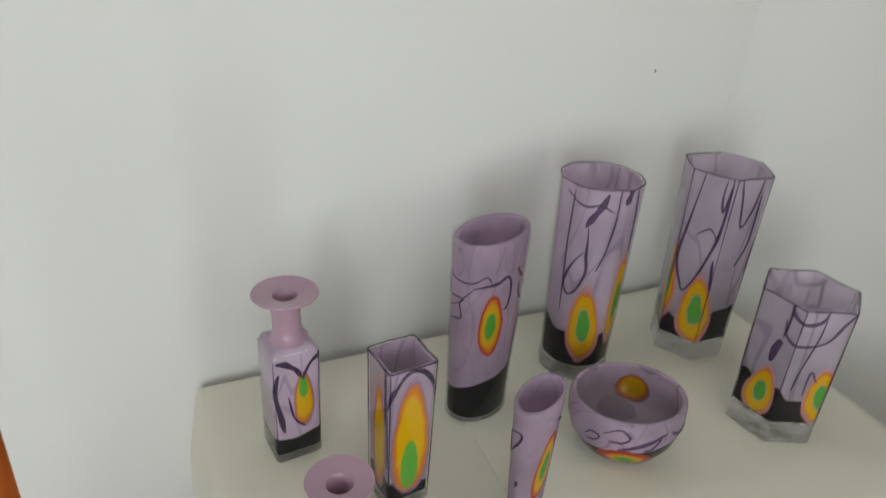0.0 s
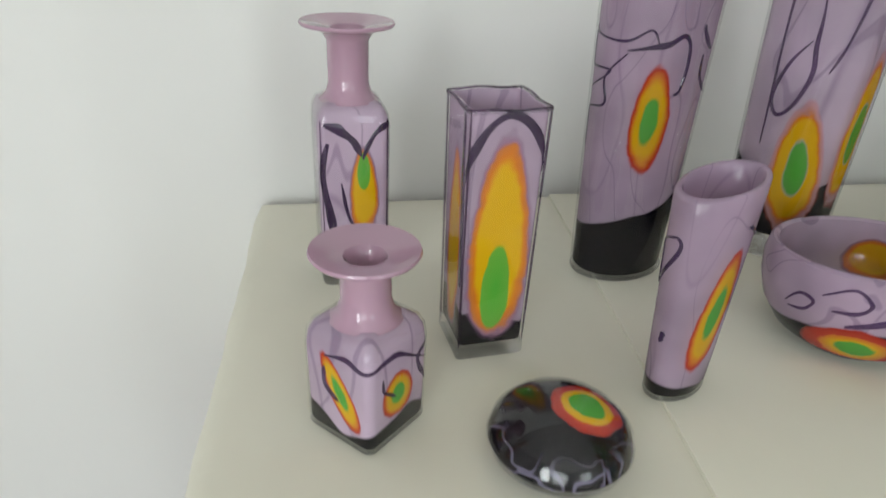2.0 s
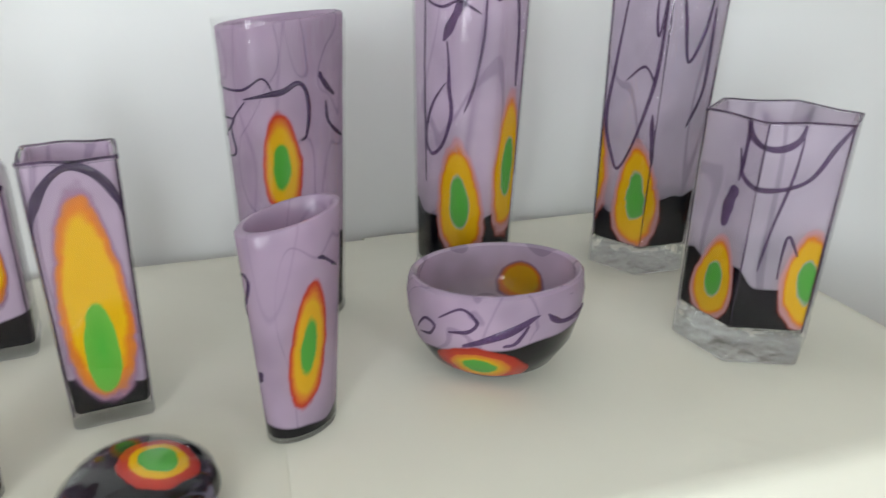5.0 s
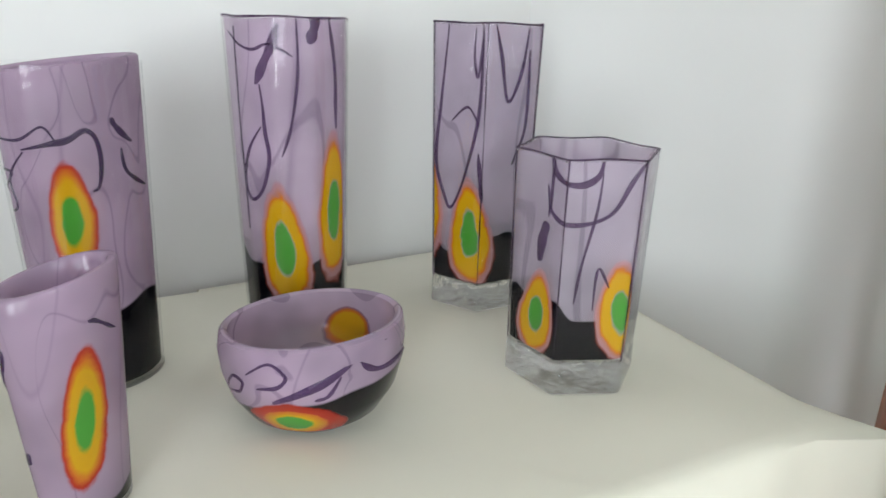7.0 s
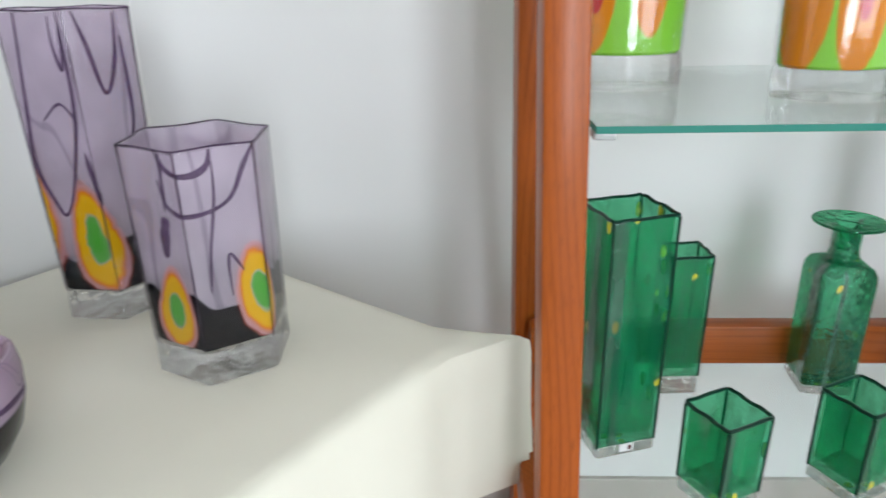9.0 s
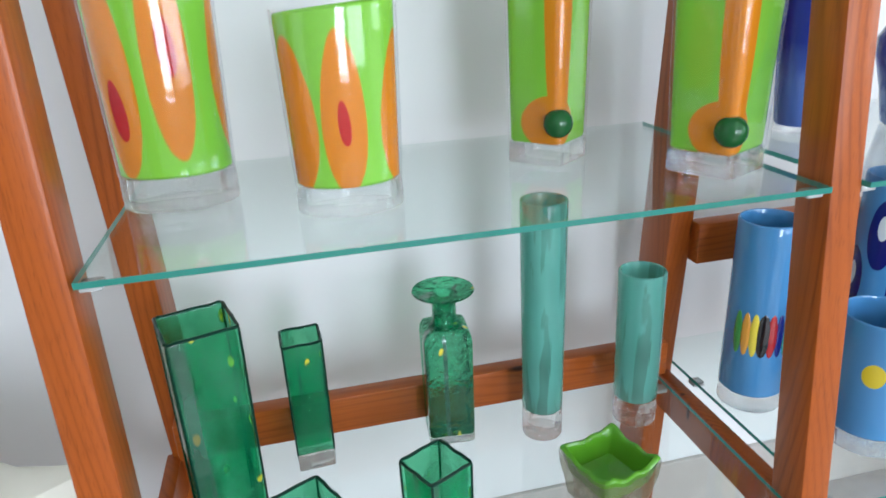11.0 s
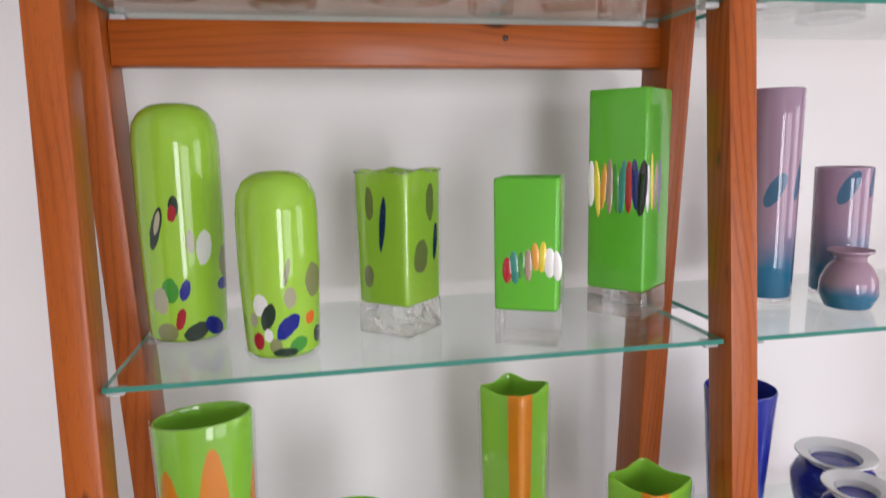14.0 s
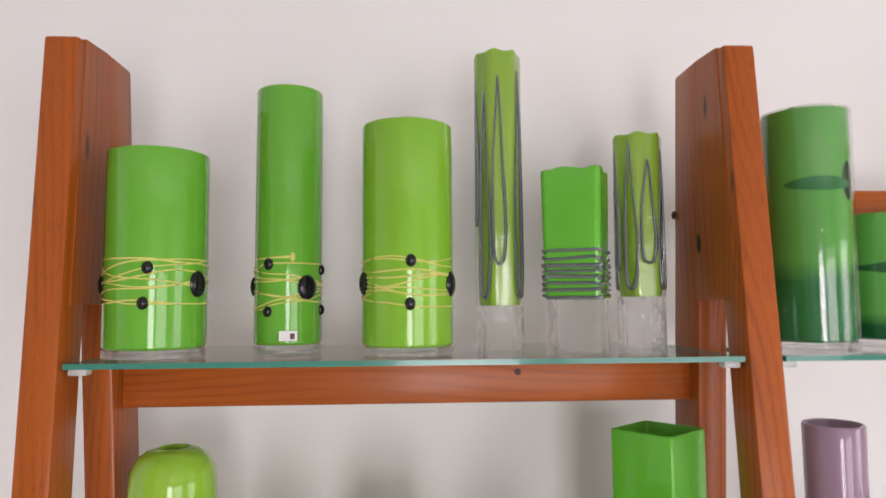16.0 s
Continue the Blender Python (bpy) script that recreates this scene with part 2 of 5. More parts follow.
M_WALL, M_CLOTH, M_WOOD = plaster(), cloth(), wood("stained_pine")
M_PANE = sheer_glass("shelf_glass", (0.955, 0.985, 0.972), 0.01)
M_EDGE = Graph("glass_cut_edge").surface((0.05, 0.30, 0.24), 0.15, coat=0.5, through=0.4)
M_CLEAR = clear_glass("clear_glass", bend=0.5)
M_FOOT = clear_glass("clear_glass_foot", bend=0.42)
M_CLEARW = clear_glass("rippled_clear_glass", ripple=0.7, bend=0.6)
M_CASE = sheer_glass("clear_glass_casing", (0.985, 0.985, 0.985), 0.012, ripple=0.10, base_gloss=0.04)
M_CLIP = Graph("clear_plastic_clip").surface((0.75, 0.77, 0.76), 0.2, Transmission_Weight=0.5)
M_FLOOR = Graph("beige_stone_floor")
M_FLOOR = M_FLOOR.surface(M_FLOOR.mix(M_FLOOR.noise(30, 4.0), (0.38, 0.33, 0.29), (0.55, 0.50, 0.46)), 0.5)
M_SKIRT = Graph("beige_tile_skirting")
M_SKIRT = M_SKIRT.surface(M_SKIRT.mix(M_SKIRT.noise(25, 4.0), (0.45, 0.40, 0.36), (0.60, 0.56, 0.51)), 0.45)
M_FRAME = Graph("white_window_paint").surface((0.78, 0.78, 0.76), 0.4)

# ---- mesh helpers ----


def part(name, bm, material, parent=None, label="", smooth=True):
    me = bpy.data.meshes.new(name)
    bmesh.ops.recalc_face_normals(bm, faces=bm.faces)
    bm.to_mesh(me)
    bm.free()
    me.materials.append(material)
    if smooth:
        me.shade_smooth()
        me.set_sharp_from_angle(angle=radians(35))
    ob = new(name, me)
    if parent:
        ob.parent = parent
    if label:
        ob["label"] = label
    return ob


def thing(name, place, label, category, group="", turn=0.0, kind=""):
    ob = new(name)
    ob.empty_display_size = 0.03
    ob.matrix_world = pose(*place, 0, 0, turn)
    return tagged(ob, label, category, group, kind)


def box(bm, x0, y0, z0, x1, y1, z1, bevel=0.0):
    made = bmesh.ops.create_cube(bm, size=1.0)
    for v in made["verts"]:
        v.co = Vector((x0 + (v.co.x + 0.5) * (x1 - x0), y0 + (v.co.y + 0.5) * (y1 - y0), z0 + (v.co.z + 0.5) * (z1 - z0)))
    if bevel:
        edges = list({e for v in made["verts"] for e in v.link_edges})
        bmesh.ops.bevel(bm, geom=edges, offset=bevel, segments=2, profile=0.5, affect="EDGES")
    return bm


def solid(bm, poly, z0, z1):
    """A prism over a polygon in the plane; z1 may be given per corner."""
    low = [bm.verts.new((x, y, z0)) for x, y in poly]
    high = [bm.verts.new((x, y, z1)) for x, y in poly]
    bm.faces.new(low[::-1]), bm.faces.new(high)
    for a in range(len(poly)):
        b = (a + 1) % len(poly)
        bm.faces.new((low[a], low[b], high[b], high[a]))
    return bm


def ring_round(n=40, ratio=1.0, turn=0.0):
    """An oval of half length 1, its long axis turned by degrees."""
    c, s = math.cos(radians(turn)), math.sin(radians(turn))
    flat = [(math.cos(2 * math.pi * k / n), ratio * math.sin(2 * math.pi * k / n)) for k in range(n)]
    return [(x * c - y * s, x * s + y * c) for x, y in flat]


def ring_poly(sides, corner=0.12, turn=0.0, per=3):
    """A regular polygon of corner distance 1 with rounded corners."""
    out, half = [], math.pi / sides
    flat = math.cos(half)
    for k in range(sides):
        c = turn + 2 * math.pi * k / sides
        r = corner
        mx, my = (1 - r / flat) * math.cos(c), (1 - r / flat) * math.sin(c)
        for j in range(per):
            a = c + half * (2 * j / (per - 1) - 1)
            out.append((mx + r * math.cos(a), my + r * math.sin(a)))
    return out


def dense(ring, longest=0.16):
    """The same ring with more points along its long sides."""
    out = []
    for (x0, y0), (x1, y1) in zip(ring, ring[1:] + ring[:1]):
        n = max(1, math.ceil(math.hypot(x1 - x0, y1 - y0) / longest))
        out += [(x0 + (x1 - x0) * k / n, y0 + (y1 - y0) * k / n) for k in range(n)]
    return out


def loft(bm, ring, levels, cap_first=True, cap_last=True, tilt=None):
    """Skin rings: levels of (z, scale) or (z, scale, dx, dy). tilt(x, y, z) gives a lift."""
    rows = []
    for z, s, *off in levels:
        dx, dy = off or (0.0, 0.0)
        row = []
        for x, y in ring:
            px, py = x * s + dx, y * s + dy
            row.append(bm.verts.new((px, py, z + (tilt(px, py, z) if tilt else 0.0))))
        rows.append(row)
    n = len(ring)
    for a, b in zip(rows, rows[1:]):
        for k in range(n):
            bm.faces.new((a[k], a[(k + 1) % n], b[(k + 1) % n], b[k]))
    if cap_first:
        bm.faces.new(rows[0][::-1])
    if cap_last:
        bm.faces.new(rows[-1])
    return bm


def cup(ring, outer, wall, floor, lip=0.002, tilt=None):
    """A vessel: the outside profile, a rounded lip, the inside down to the floor."""
    z, s = outer[-1][:2]
    levels = list(outer[:-1])
    levels += [(z - lip, s), (z - lip * 0.3, s - wall * 0.15), (z, s - wall * 0.4), (z - lip * 0.1, s - wall * 0.75), (z - lip, s - wall)]
    inner = [(l[0], l[1] - wall, *l[2:]) for l in outer[:-1][::-1] if l[0] > floor + 0.004]
    levels += inner
    last = inner[-1][1] if inner else s - wall
    levels += [(floor + 0.003, last), (floor, last * 0.85), (floor, last * 0.02)]
    return loft(bmesh.new(), ring, levels, tilt=tilt)


def ball(bm, place, rx, ry, rz, seg=16, rot=None):
    m = Matrix.Translation(place) @ (rot or Matrix.Identity(4)) @ Matrix.Diagonal((rx, ry, rz, 1))
    bmesh.ops.create_uvsphere(bm, u_segments=seg, v_segments=max(6, seg // 2), radius=1.0, matrix=m)
    return bm


def tube(bm, pts, r, seg=6):
    """A round thread through points."""
    rows = []
    for k, p in enumerate(pts):
        d = (Vector(pts[min(k + 1, len(pts) - 1)]) - Vector(pts[max(k - 1, 0)])).normalized()
        a = d.orthogonal().normalized()
        b = d.cross(a)
        rr = r[k] if isinstance(r, (list, tuple)) else r
        rows.append([bm.verts.new(Vector(p) + rr * (math.cos(2 * math.pi * j / seg) * a + math.sin(2 * math.pi * j / seg) * b)) for j in range(seg)])
    for a, b in zip(rows, rows[1:]):
        for j in range(seg):
            bm.faces.new((a[j], a[(j + 1) % seg], b[(j + 1) % seg], b[j]))
    bm.faces.new(rows[0][::-1]), bm.faces.new(rows[-1])
    return bm


# ---- the room ----
WY, WT, H = 1.52, 0.2, 2.75
CORNER = (0.085, WY)
ANG = radians(60.0)
far = 4.6
AX, AY = CORNER[0] - math.cos(ANG) * far, CORNER[1] - math.sin(ANG) * far
BY, RX = -2.6, 4.4


def plain(name, bm, mat, label, category, smooth=False):
    return tagged(part(name, bm, mat, smooth=smooth), label, category, kind="structure")


plain("wall_north", box(bmesh.new(), -0.3, WY, 0, RX + WT, WY + WT, H), M_WALL, "white painted plaster wall behind the display rack", "wall")
nx, ny = -math.sin(ANG), math.cos(ANG)
plain("wall_west", solid(bmesh.new(), [CORNER, (AX, AY), (AX + nx * WT, AY + ny * WT), (CORNER[0] + nx * WT, CORNER[1] + ny * WT)][::-1], 0, H), M_WALL,
      "white painted plaster wall behind the table", "wall")


def pierced(name, a0, a1, holes, place):
    """A wall along its own x from a0 to a1 with window holes, turned into place."""
    bm = bmesh.new()
    z0, z1 = (0.56, 2.34) if name == "wall_south" else (1.0, 2.4)
    box(bm, a0, 0, 0, a1, WT, z0)
    box(bm, a0, 0, z1, a1, WT, H)
    at = a0
    for h0, h1 in holes:
        box(bm, at, 0, z0, h0, WT, z1)
        at = h1
    box(bm, at, 0, z0, a1, WT, z1)
    w = plain(name, bm, M_WALL, "white painted plaster wall with daylight windows", "wall")
    w.matrix_world = place
    for n, (h0, h1) in enumerate(holes):
        win = thing("window_%d" % (n + 1) if name == "wall_south" else "window_3", (0, 0, 0), "white painted window that lets in daylight", "window", kind="structure")
        win.matrix_world = place
        fr = bmesh.new()
        mid, m2 = (h0 + h1) / 2, 0.06
        for x0, x1, y0, y1 in ((h0, h0 + m2, z0, z1), (h1 - m2, h1, z0, z1), (h0 + m2, h1 - m2, z0, z0 + m2), (h0 + m2, h1 - m2, z1 - m2, z1), (mid - 0.03, mid + 0.03, z0 + m2, z1 - m2)):
            box(fr, x0, 0.08, y0, x1, 0.13, y1, 0.004)
        part("window_frame", fr, M_FRAME, win)


pierced("wall_south", AX - 0.2, RX, [(1.06, 1.94), (2.2, 4.0)], pose(0, BY - WT, 0))
pierced("wall_east", -(WY + 0.0), -BY, [(-0.35, 0.95)], pose(RX, 0, 0, 0, 0, -90))
plain("floor", box(bmesh.new(), AX - 0.4, BY - WT, -0.1, RX + WT, WY + WT, 0), M_FLOOR, "beige speckled stone floor", "floor")
plain("ceiling", box(bmesh.new(), AX - 0.4, BY - WT, H, RX + WT, WY + WT, H + 0.1), M_WALL, "white painted ceiling", "ceiling")
plain("baseboard", box(bmesh.new(), 0.12, WY - 0.012, 0, RX, WY, 0.17, 0.002), M_SKIRT, "beige tile skirting along the wall", "baseboard")

M_INK = Graph("dark_violet_glass_thread")
M_INK = M_INK.surface(M_INK.mix(M_INK.noise(40, 2.0), (0.020, 0.012, 0.030), (0.075, 0.042, 0.10)), 0.12, coat=0.4, Specular_IOR_Level=0.2)


M_HAZE = Graph("soft_violet_glass_thread")
M_HAZE.sheer, M_HAZE.sheer_tint = M_HAZE.math("ADD", 0.12, M_HAZE.math("MULTIPLY", M_HAZE.noise(22, 1.0), 0.5)), (0.62, 0.52, 0.66)
M_HAZE = M_HAZE.surface(M_HAZE.mix(M_HAZE.noise(30, 2.0), (0.035, 0.018, 0.055), (0.13, 0.075, 0.17)), 0.12, Specular_IOR_Level=0.2)


# half-clear violet for the drawn-in corner refraction and the rim line
M_EDGE_LINE = Graph("faint_violet_edge_line")
M_EDGE_LINE.sheer, M_EDGE_LINE.sheer_tint = M_EDGE_LINE.math("ADD", 0.25, M_EDGE_LINE.math("MULTIPLY", M_EDGE_LINE.noise(30, 2.0), 0.9), clamp=True), (0.72, 0.64, 0.74)
M_EDGE_LINE = M_EDGE_LINE.surface((0.05, 0.03, 0.07), 0.1, Specular_IOR_Level=0.3)


def reach(ring, ang):
    """How far a ring lies from its middle in a direction."""
    c, s = math.cos(ang), math.sin(ang)
    best = 0.0
    for (x0, y0), (x1, y1) in zip(ring, ring[1:] + ring[:1]):
        ex, ey = x1 - x0, y1 - y0
        det = c * -ey + s * ex
        if abs(det) < 1e-9:
            continue
        r = (x0 * -ey + y0 * ex) / det
        k = (c * y0 - s * x0) / (ex * s - ey * c) if abs(ex * s - ey * c) > 1e-9 else -1
        if r > 0 and -0.001 <= k <= 1.001:
            best = max(best, r)
    return best or 1.0


def drawn_threads(t, ring, size, lines, lift=0.0010, ends=0.35, glass=None, top=9.0):
    """Flat dark glass threads melted onto a vessel. lines: width and bends as (degrees, height); size(z): the ring's scale."""
    for w, bends in lines:
        pts, n = [], len(bends)
        for k in range(n - 1):
            p0, p1, p2, p3 = (Vector(bends[max(0, min(n - 1, k + j))]) for j in (-1, 0, 1, 2))
            for j in range(7):
                u = j / 7
                pts.append(0.5 * (2 * p1 + (p2 - p0) * u + (2 * p0 - 5 * p1 + 4 * p2 - p3) * u * u + (3 * p1 - p0 - 3 * p2 + p3) * u ** 3))
        pts.append(Vector(bends[-1]))
        bm, rows, m = bmesh.new(), [], len(pts)
        for k, p in enumerate(pts):
            d = pts[min(k + 1, m - 1)] - pts[max(k - 1, 0)]
            rr = size(p.y)
            flow = Vector((radians(d.x) * rr, d.y))
            flow = flow.normalized() if flow.length > 1e-9 else Vector((0, 1))
            side = Vector((-flow.y, flow.x))
            f = k / (m - 1)
            half = 0.98 * w * (ends + (1 - ends) * min(1.0, 5 * f, 5 * (1 - f))) * (0.85 + 0.3 * math.sin(7 * f + w * 900) ** 2)
            row = []
            for off, up in ((-1.0, -0.0004), (-0.5, lift), (0.5, lift), (1.0, -0.0004)):
                ang = radians(p.x) + off * half * side.x / rr
                z = min(top, p.y + off * half * side.y)
                far_out = reach(ring, ang) * size(z) + up
                row.append(bm.verts.new((math.cos(ang) * far_out, math.sin(ang) * far_out, z)))
            rows.append(row)
        for a, b in zip(rows, rows[1:]):
            for j in range(3):
                bm.faces.new((a[j], a[j + 1], b[j + 1], b[j]))
        part("thread", bm, glass or M_INK, t, "dark violet glass thread")


# ---- the table with its cloths ----
TZ = 0.75
TOP = [(-0.490, 0.484), (0.008, 0.162), (0.640, 1.078), (0.094, 1.472)]
mx, my = sum(p[0] for p in TOP) / 4, sum(p[1] for p in TOP) / 4


def make_table():
    t = thing("table", (mx, my, 0), "plain wooden table hidden under a cream cloth", "table")
    inner = [(mx + (x - mx) * 0.985 - mx, my + (y - my) * 0.985 - my) for x, y in TOP]
    part("tabletop", solid(bmesh.new(), inner, TZ - 0.03, TZ - 0.004), M_WOOD, t, smooth=False)
    for x, y in inner:
        lx, ly = x * 0.86, y * 0.86
        part("leg", box(bmesh.new(), lx - 0.025, ly - 0.025, 0, lx + 0.025, ly + 0.025, TZ - 0.03, 0.003), M_WOOD, t)


RIM = [Vector(TOP[k]).lerp(Vector(TOP[(k + 1) % 4]), j / 24) for k in range(4) for j in range(24)]
# how far out, how far down and how wavy the cloth is from the flat to the hem
FALL = ((-0.03, 0.0, 0), (-0.016, 0.0, 0), (-0.006, 0.0022, 0), (0.002, 0.008, 0.05), (0.007, 0.021, 0.15), (0.010, 0.05, 0.4), (0.013, 0.11, 0.8), (0.018, 0.18, 1.0), (0.021, 0.22, 1.0))


def hang(k, out, drop, wave):
    """A point of a cloth that lies over the table's rim."""
    p = RIM[k]
    side = (RIM[(k + 1) % len(RIM)] - RIM[k - 1]).normalized()
    near = math.exp(-((p - Vector(TOP[2])).length / 0.028) ** 2)
    w = 0.006 * wave * math.sin(k * 0.75) + 0.004 * wave * math.sin(k * 1.7 + 1)
    r = out + (0.2 if k > 66 else 1.0) * w
    pull = near * 0.075 * min(1.0, max(0.0, out + 0.006) / 0.014)
    q = p + Vector((side.y, -side.x)) * r + Vector((0.93, 0.12)) * pull
    q += Vector((-0.54, -0.84)) * 0.012 * math.exp(-((p - Vector(TOP[0])).length / 0.11) ** 2) * min(1.0, drop / 0.11)
    if out == -0.03:
        q = p.lerp(Vector((mx, my)), 0.1)
    return Vector((q.x, q.y, TZ - drop * (1.0 - 0.5 * near * (drop < 0.06))))


def make_tablecloth():
    """A flat sheet with softly bent edges and a wavy skirt, pulled out in a fold at one corner."""
    bm = bmesh.new()
    n = len(RIM)
    rows = [[bm.verts.new(hang(k, *f)) for k in range(n)] for f in FALL]
    bm.faces.new(rows[0])
    for a, b in zip(rows, rows[1:]):
        for k in range(n):
            bm.faces.new((a[k], b[k], b[(k + 1) % n], a[(k + 1) % n]))
    ob = part("tablecloth", bm, M_CLOTH)
    return tagged(ob, "cream cotton tablecloth hanging over the table edges", "tablecloth")


def make_overlay():
    """A second cream sheet: a straight edge crosses the table, the other sides bend over its rim."""
    bm, up = bmesh.new(), 0.0042
    rows = []
    for out, drop, wave in FALL[1:-1]:
        rows.append([bm.verts.new(hang(k, out + (up if drop else 0.0), drop, wave) + Vector((0, 0, up))) for k in range(32, 86)])
        rows[-1][0].co += Vector((0.012, 0.0176, 0.0))
    a, b = rows[0][-1], rows[0][0]
    a.co = Vector((-0.268, 0.839, TZ + up))
    bm.faces.new(rows[0])
    for r, q in zip(rows, rows[1:]):
        for k in range(len(r) - 2):
            bm.faces.new((r[k], q[k], q[k + 1], r[k + 1]))
    feet = [bm.verts.new((v.co.x, v.co.y, TZ + 0.0003)) for v in (a, b)]
    bm.faces.new((a, b, feet[1], feet[0]))
    return tagged(part("table_overlay", bm, M_CLOTH), "second cream cloth sheet laid over the tablecloth", "tablecloth")


make_table(), make_tablecloth(), make_overlay()

# ---- the wooden rack with glass shelves ----


def front_y(z):
    return 0.883 + 0.09 * z


def back_y(z):
    return 1.385 - 0.0839 * z


def skew(x, z):
    """The first side frame stands a little out of true."""
    return 0.032 - 0.0175 * z if x == RACKX[0] else 0.0


RACKX = (0.700, 1.605, 2.510)


def leg(x0, f0, f1, top, depth):
    """A leaning square post with bevelled edges, from the floor to top."""
    bm = bmesh.new()
    pts = [(f0, 0.0), (f0 + depth, 0.0), (f1 + depth * 0.98, top), (f1, top)]
    lo = [bm.verts.new((x0 + skew(x0, z), y, z)) for y, z in pts]
    hi = [bm.verts.new((x0 + 0.045 + skew(x0, z), y, z)) for y, z in pts]
    bm.faces.new(lo[::-1]), bm.faces.new(hi)
    for a in range(4):
        b = (a + 1) % 4
        bm.faces.new((lo[a], lo[b], hi[b], hi[a]))
    bmesh.ops.bevel(bm, geom=bm.edges[:], offset=0.005, segments=2, profile=0.5, affect="EDGES")
    return bm


SHELF = ((0.574, 0.928, 1.42), (1.034, 0.969, 1.42), (1.514, 1.030, 1.42), (2.003, 1.066, 1.40))
rack = thing("display_rack", (RACKX[0], 1.0, 0), "tall orange-brown stained pine display rack with leaning legs", "display rack")


def in_rack(name, bm, smooth=True):
    for v in bm.verts:
        v.co -= Vector((RACKX[0], 1.0, 0))
    return part(name, bm, M_WOOD, rack, smooth=smooth)


for x in RACKX:
    in_rack("front_leg", leg(x, front_y(0), front_y(2.43), 2.43, 0.062))
    in_rack("back_leg", leg(x, back_y(0), back_y(2.44), 2.44, 0.095))
    bm = bmesh.new()
    pts = [(front_y(2.075) + 0.02, 2.075), (back_y(2.075) + 0.004, 2.075), (back_y(2.43) + 0.004, 2.436), (front_y(2.43) + 0.02, 2.432)]
    lo = [bm.verts.new((x - 0.0015 + skew(x, p[1]), *p)) for p in pts]
    hi = [bm.verts.new((x + 0.0465 + skew(x, p[1]), *p)) for p in pts]
    bm.faces.new(lo[::-1]), bm.faces.new(hi)
    for a in range(4):
        bm.faces.new((lo[a], lo[(a + 1) % 4], hi[(a + 1) % 4], hi[a]))
    in_rack("top_block", bm, False)
    in_rack("side_rail", box(bmesh.new(), x + 0.012, front_y(0.53) + 0.05, 0.49, x + 0.037, back_y(0.53) + 0.01, 0.562, 0.004))
for x0, x1, bars in ((0.743, 1.607, ((1.25, 1.922, 1.99), (1.29, 0.585, 0.652))), (1.648, 2.512, ((1.25, 2.17, 2.25), (1.29, 0.80, 0.875)))):
    for y, z0, z1 in bars:
        bm = box(bmesh.new(), -(x1 - x0) / 2, 0, 0, (x1 - x0) / 2, 0.034, z1 - z0, 0.004)
        # the grain of the rail runs along its own length
        for v in bm.verts:
            v.co = Vector((v.co.z, v.co.y, -v.co.x))
        ob = part("back_rail", bm, M_WOOD, rack)
        ob.matrix_local = Matrix.Translation(((x0 + x1) / 2 - RACKX[0], y - 1.0, z0)) @ Matrix(((0, 0, -1, 0), (0, 1, 0, 0), (1, 0, 0, 0), (0, 0, 0, 1)))


M_IRON = Graph("dark_bolt_and_knot").surface((0.035, 0.014, 0.010), 0.5)
for x, y, z, rx, ry, rz in ((1.604, 1.29, 2.215, 0.004, 0.006, 0.007), (1.604, 1.20, 2.16, 0.0015, 0.009, 0.016), (1.335, 1.2495, 1.968, 0.005, 0.0015, 0.005)):
    part("wood_knot", ball(bmesh.new(), (x - RACKX[0], y - 1.0, z), rx, ry, rz, 12), M_IRON, rack, "dark knot in the wood")


def make_shelf(x0, x1, z, y0, y1, thick=0.007):
    sh = thing("glass_shelf", (x0, y0, z - thick), "clear glass shelf with a green cut edge resting on clips", "shelf", "glass shelves of the rack")
    bm = box(bmesh.new(), 0, 0, 0, x1 - x0, y1 - y0, thick)
    me_ob = part("pane", bm, M_PANE, sh, smooth=False)
    me_ob.data.materials.append(M_EDGE)
    for p in me_ob.data.polygons:
        p.material_index = 1 if p.normal.y < -0.5 or abs(p.normal.x) > 0.5 else 0
    for cx in (0.0, x1 - x0 - 0.022):
        for cy in (0.012, y1 - y0 - 0.15):
            clip = bmesh.new()
            box(clip, cx, cy, -0.009, cx + 0.022, cy + 0.02, -0.0005, 0.002)
            part("clip", clip, M_CLIP, sh, "clear plastic shelf clip")


for x0, x1 in ((0.7495, 1.6005), (1.6545, 2.5055)):
    for z, y0, y1 in SHELF:
        make_shelf(x0 + (skew(RACKX[0], z) if x0 < 1 else 0.0), x1, z, y0, y1)

post = thing("wooden_post", (-0.094, 0.047, 0), "orange-brown stained pine post standing before the table", "post")
part("upright", box(bmesh.new(), -0.066, -0.016, 0, -0.034, 0.016, 1.3, 0.004), M_WOOD, post)

# ---- the lilac glass on the table ----
TV = TZ + 0.0046
TL = TZ + 0.0006
LG = "lilac glassware on the table"


def base_block(ring, r, h, mat, t, taper=1.0, label="thick clear glass base"):
    return part("base", loft(bmesh.new(), ring, [(0.0, r * 0.97), (0.002, r), (h * 0.7, r * taper), (h - 0.0006, r * taper * 0.985)]), mat, t, label)


def casing(ring, levels, t):
    return part("casing", loft(bmesh.new(), ring, levels, False, False), M_CASE, t, "clear outer glass layer")


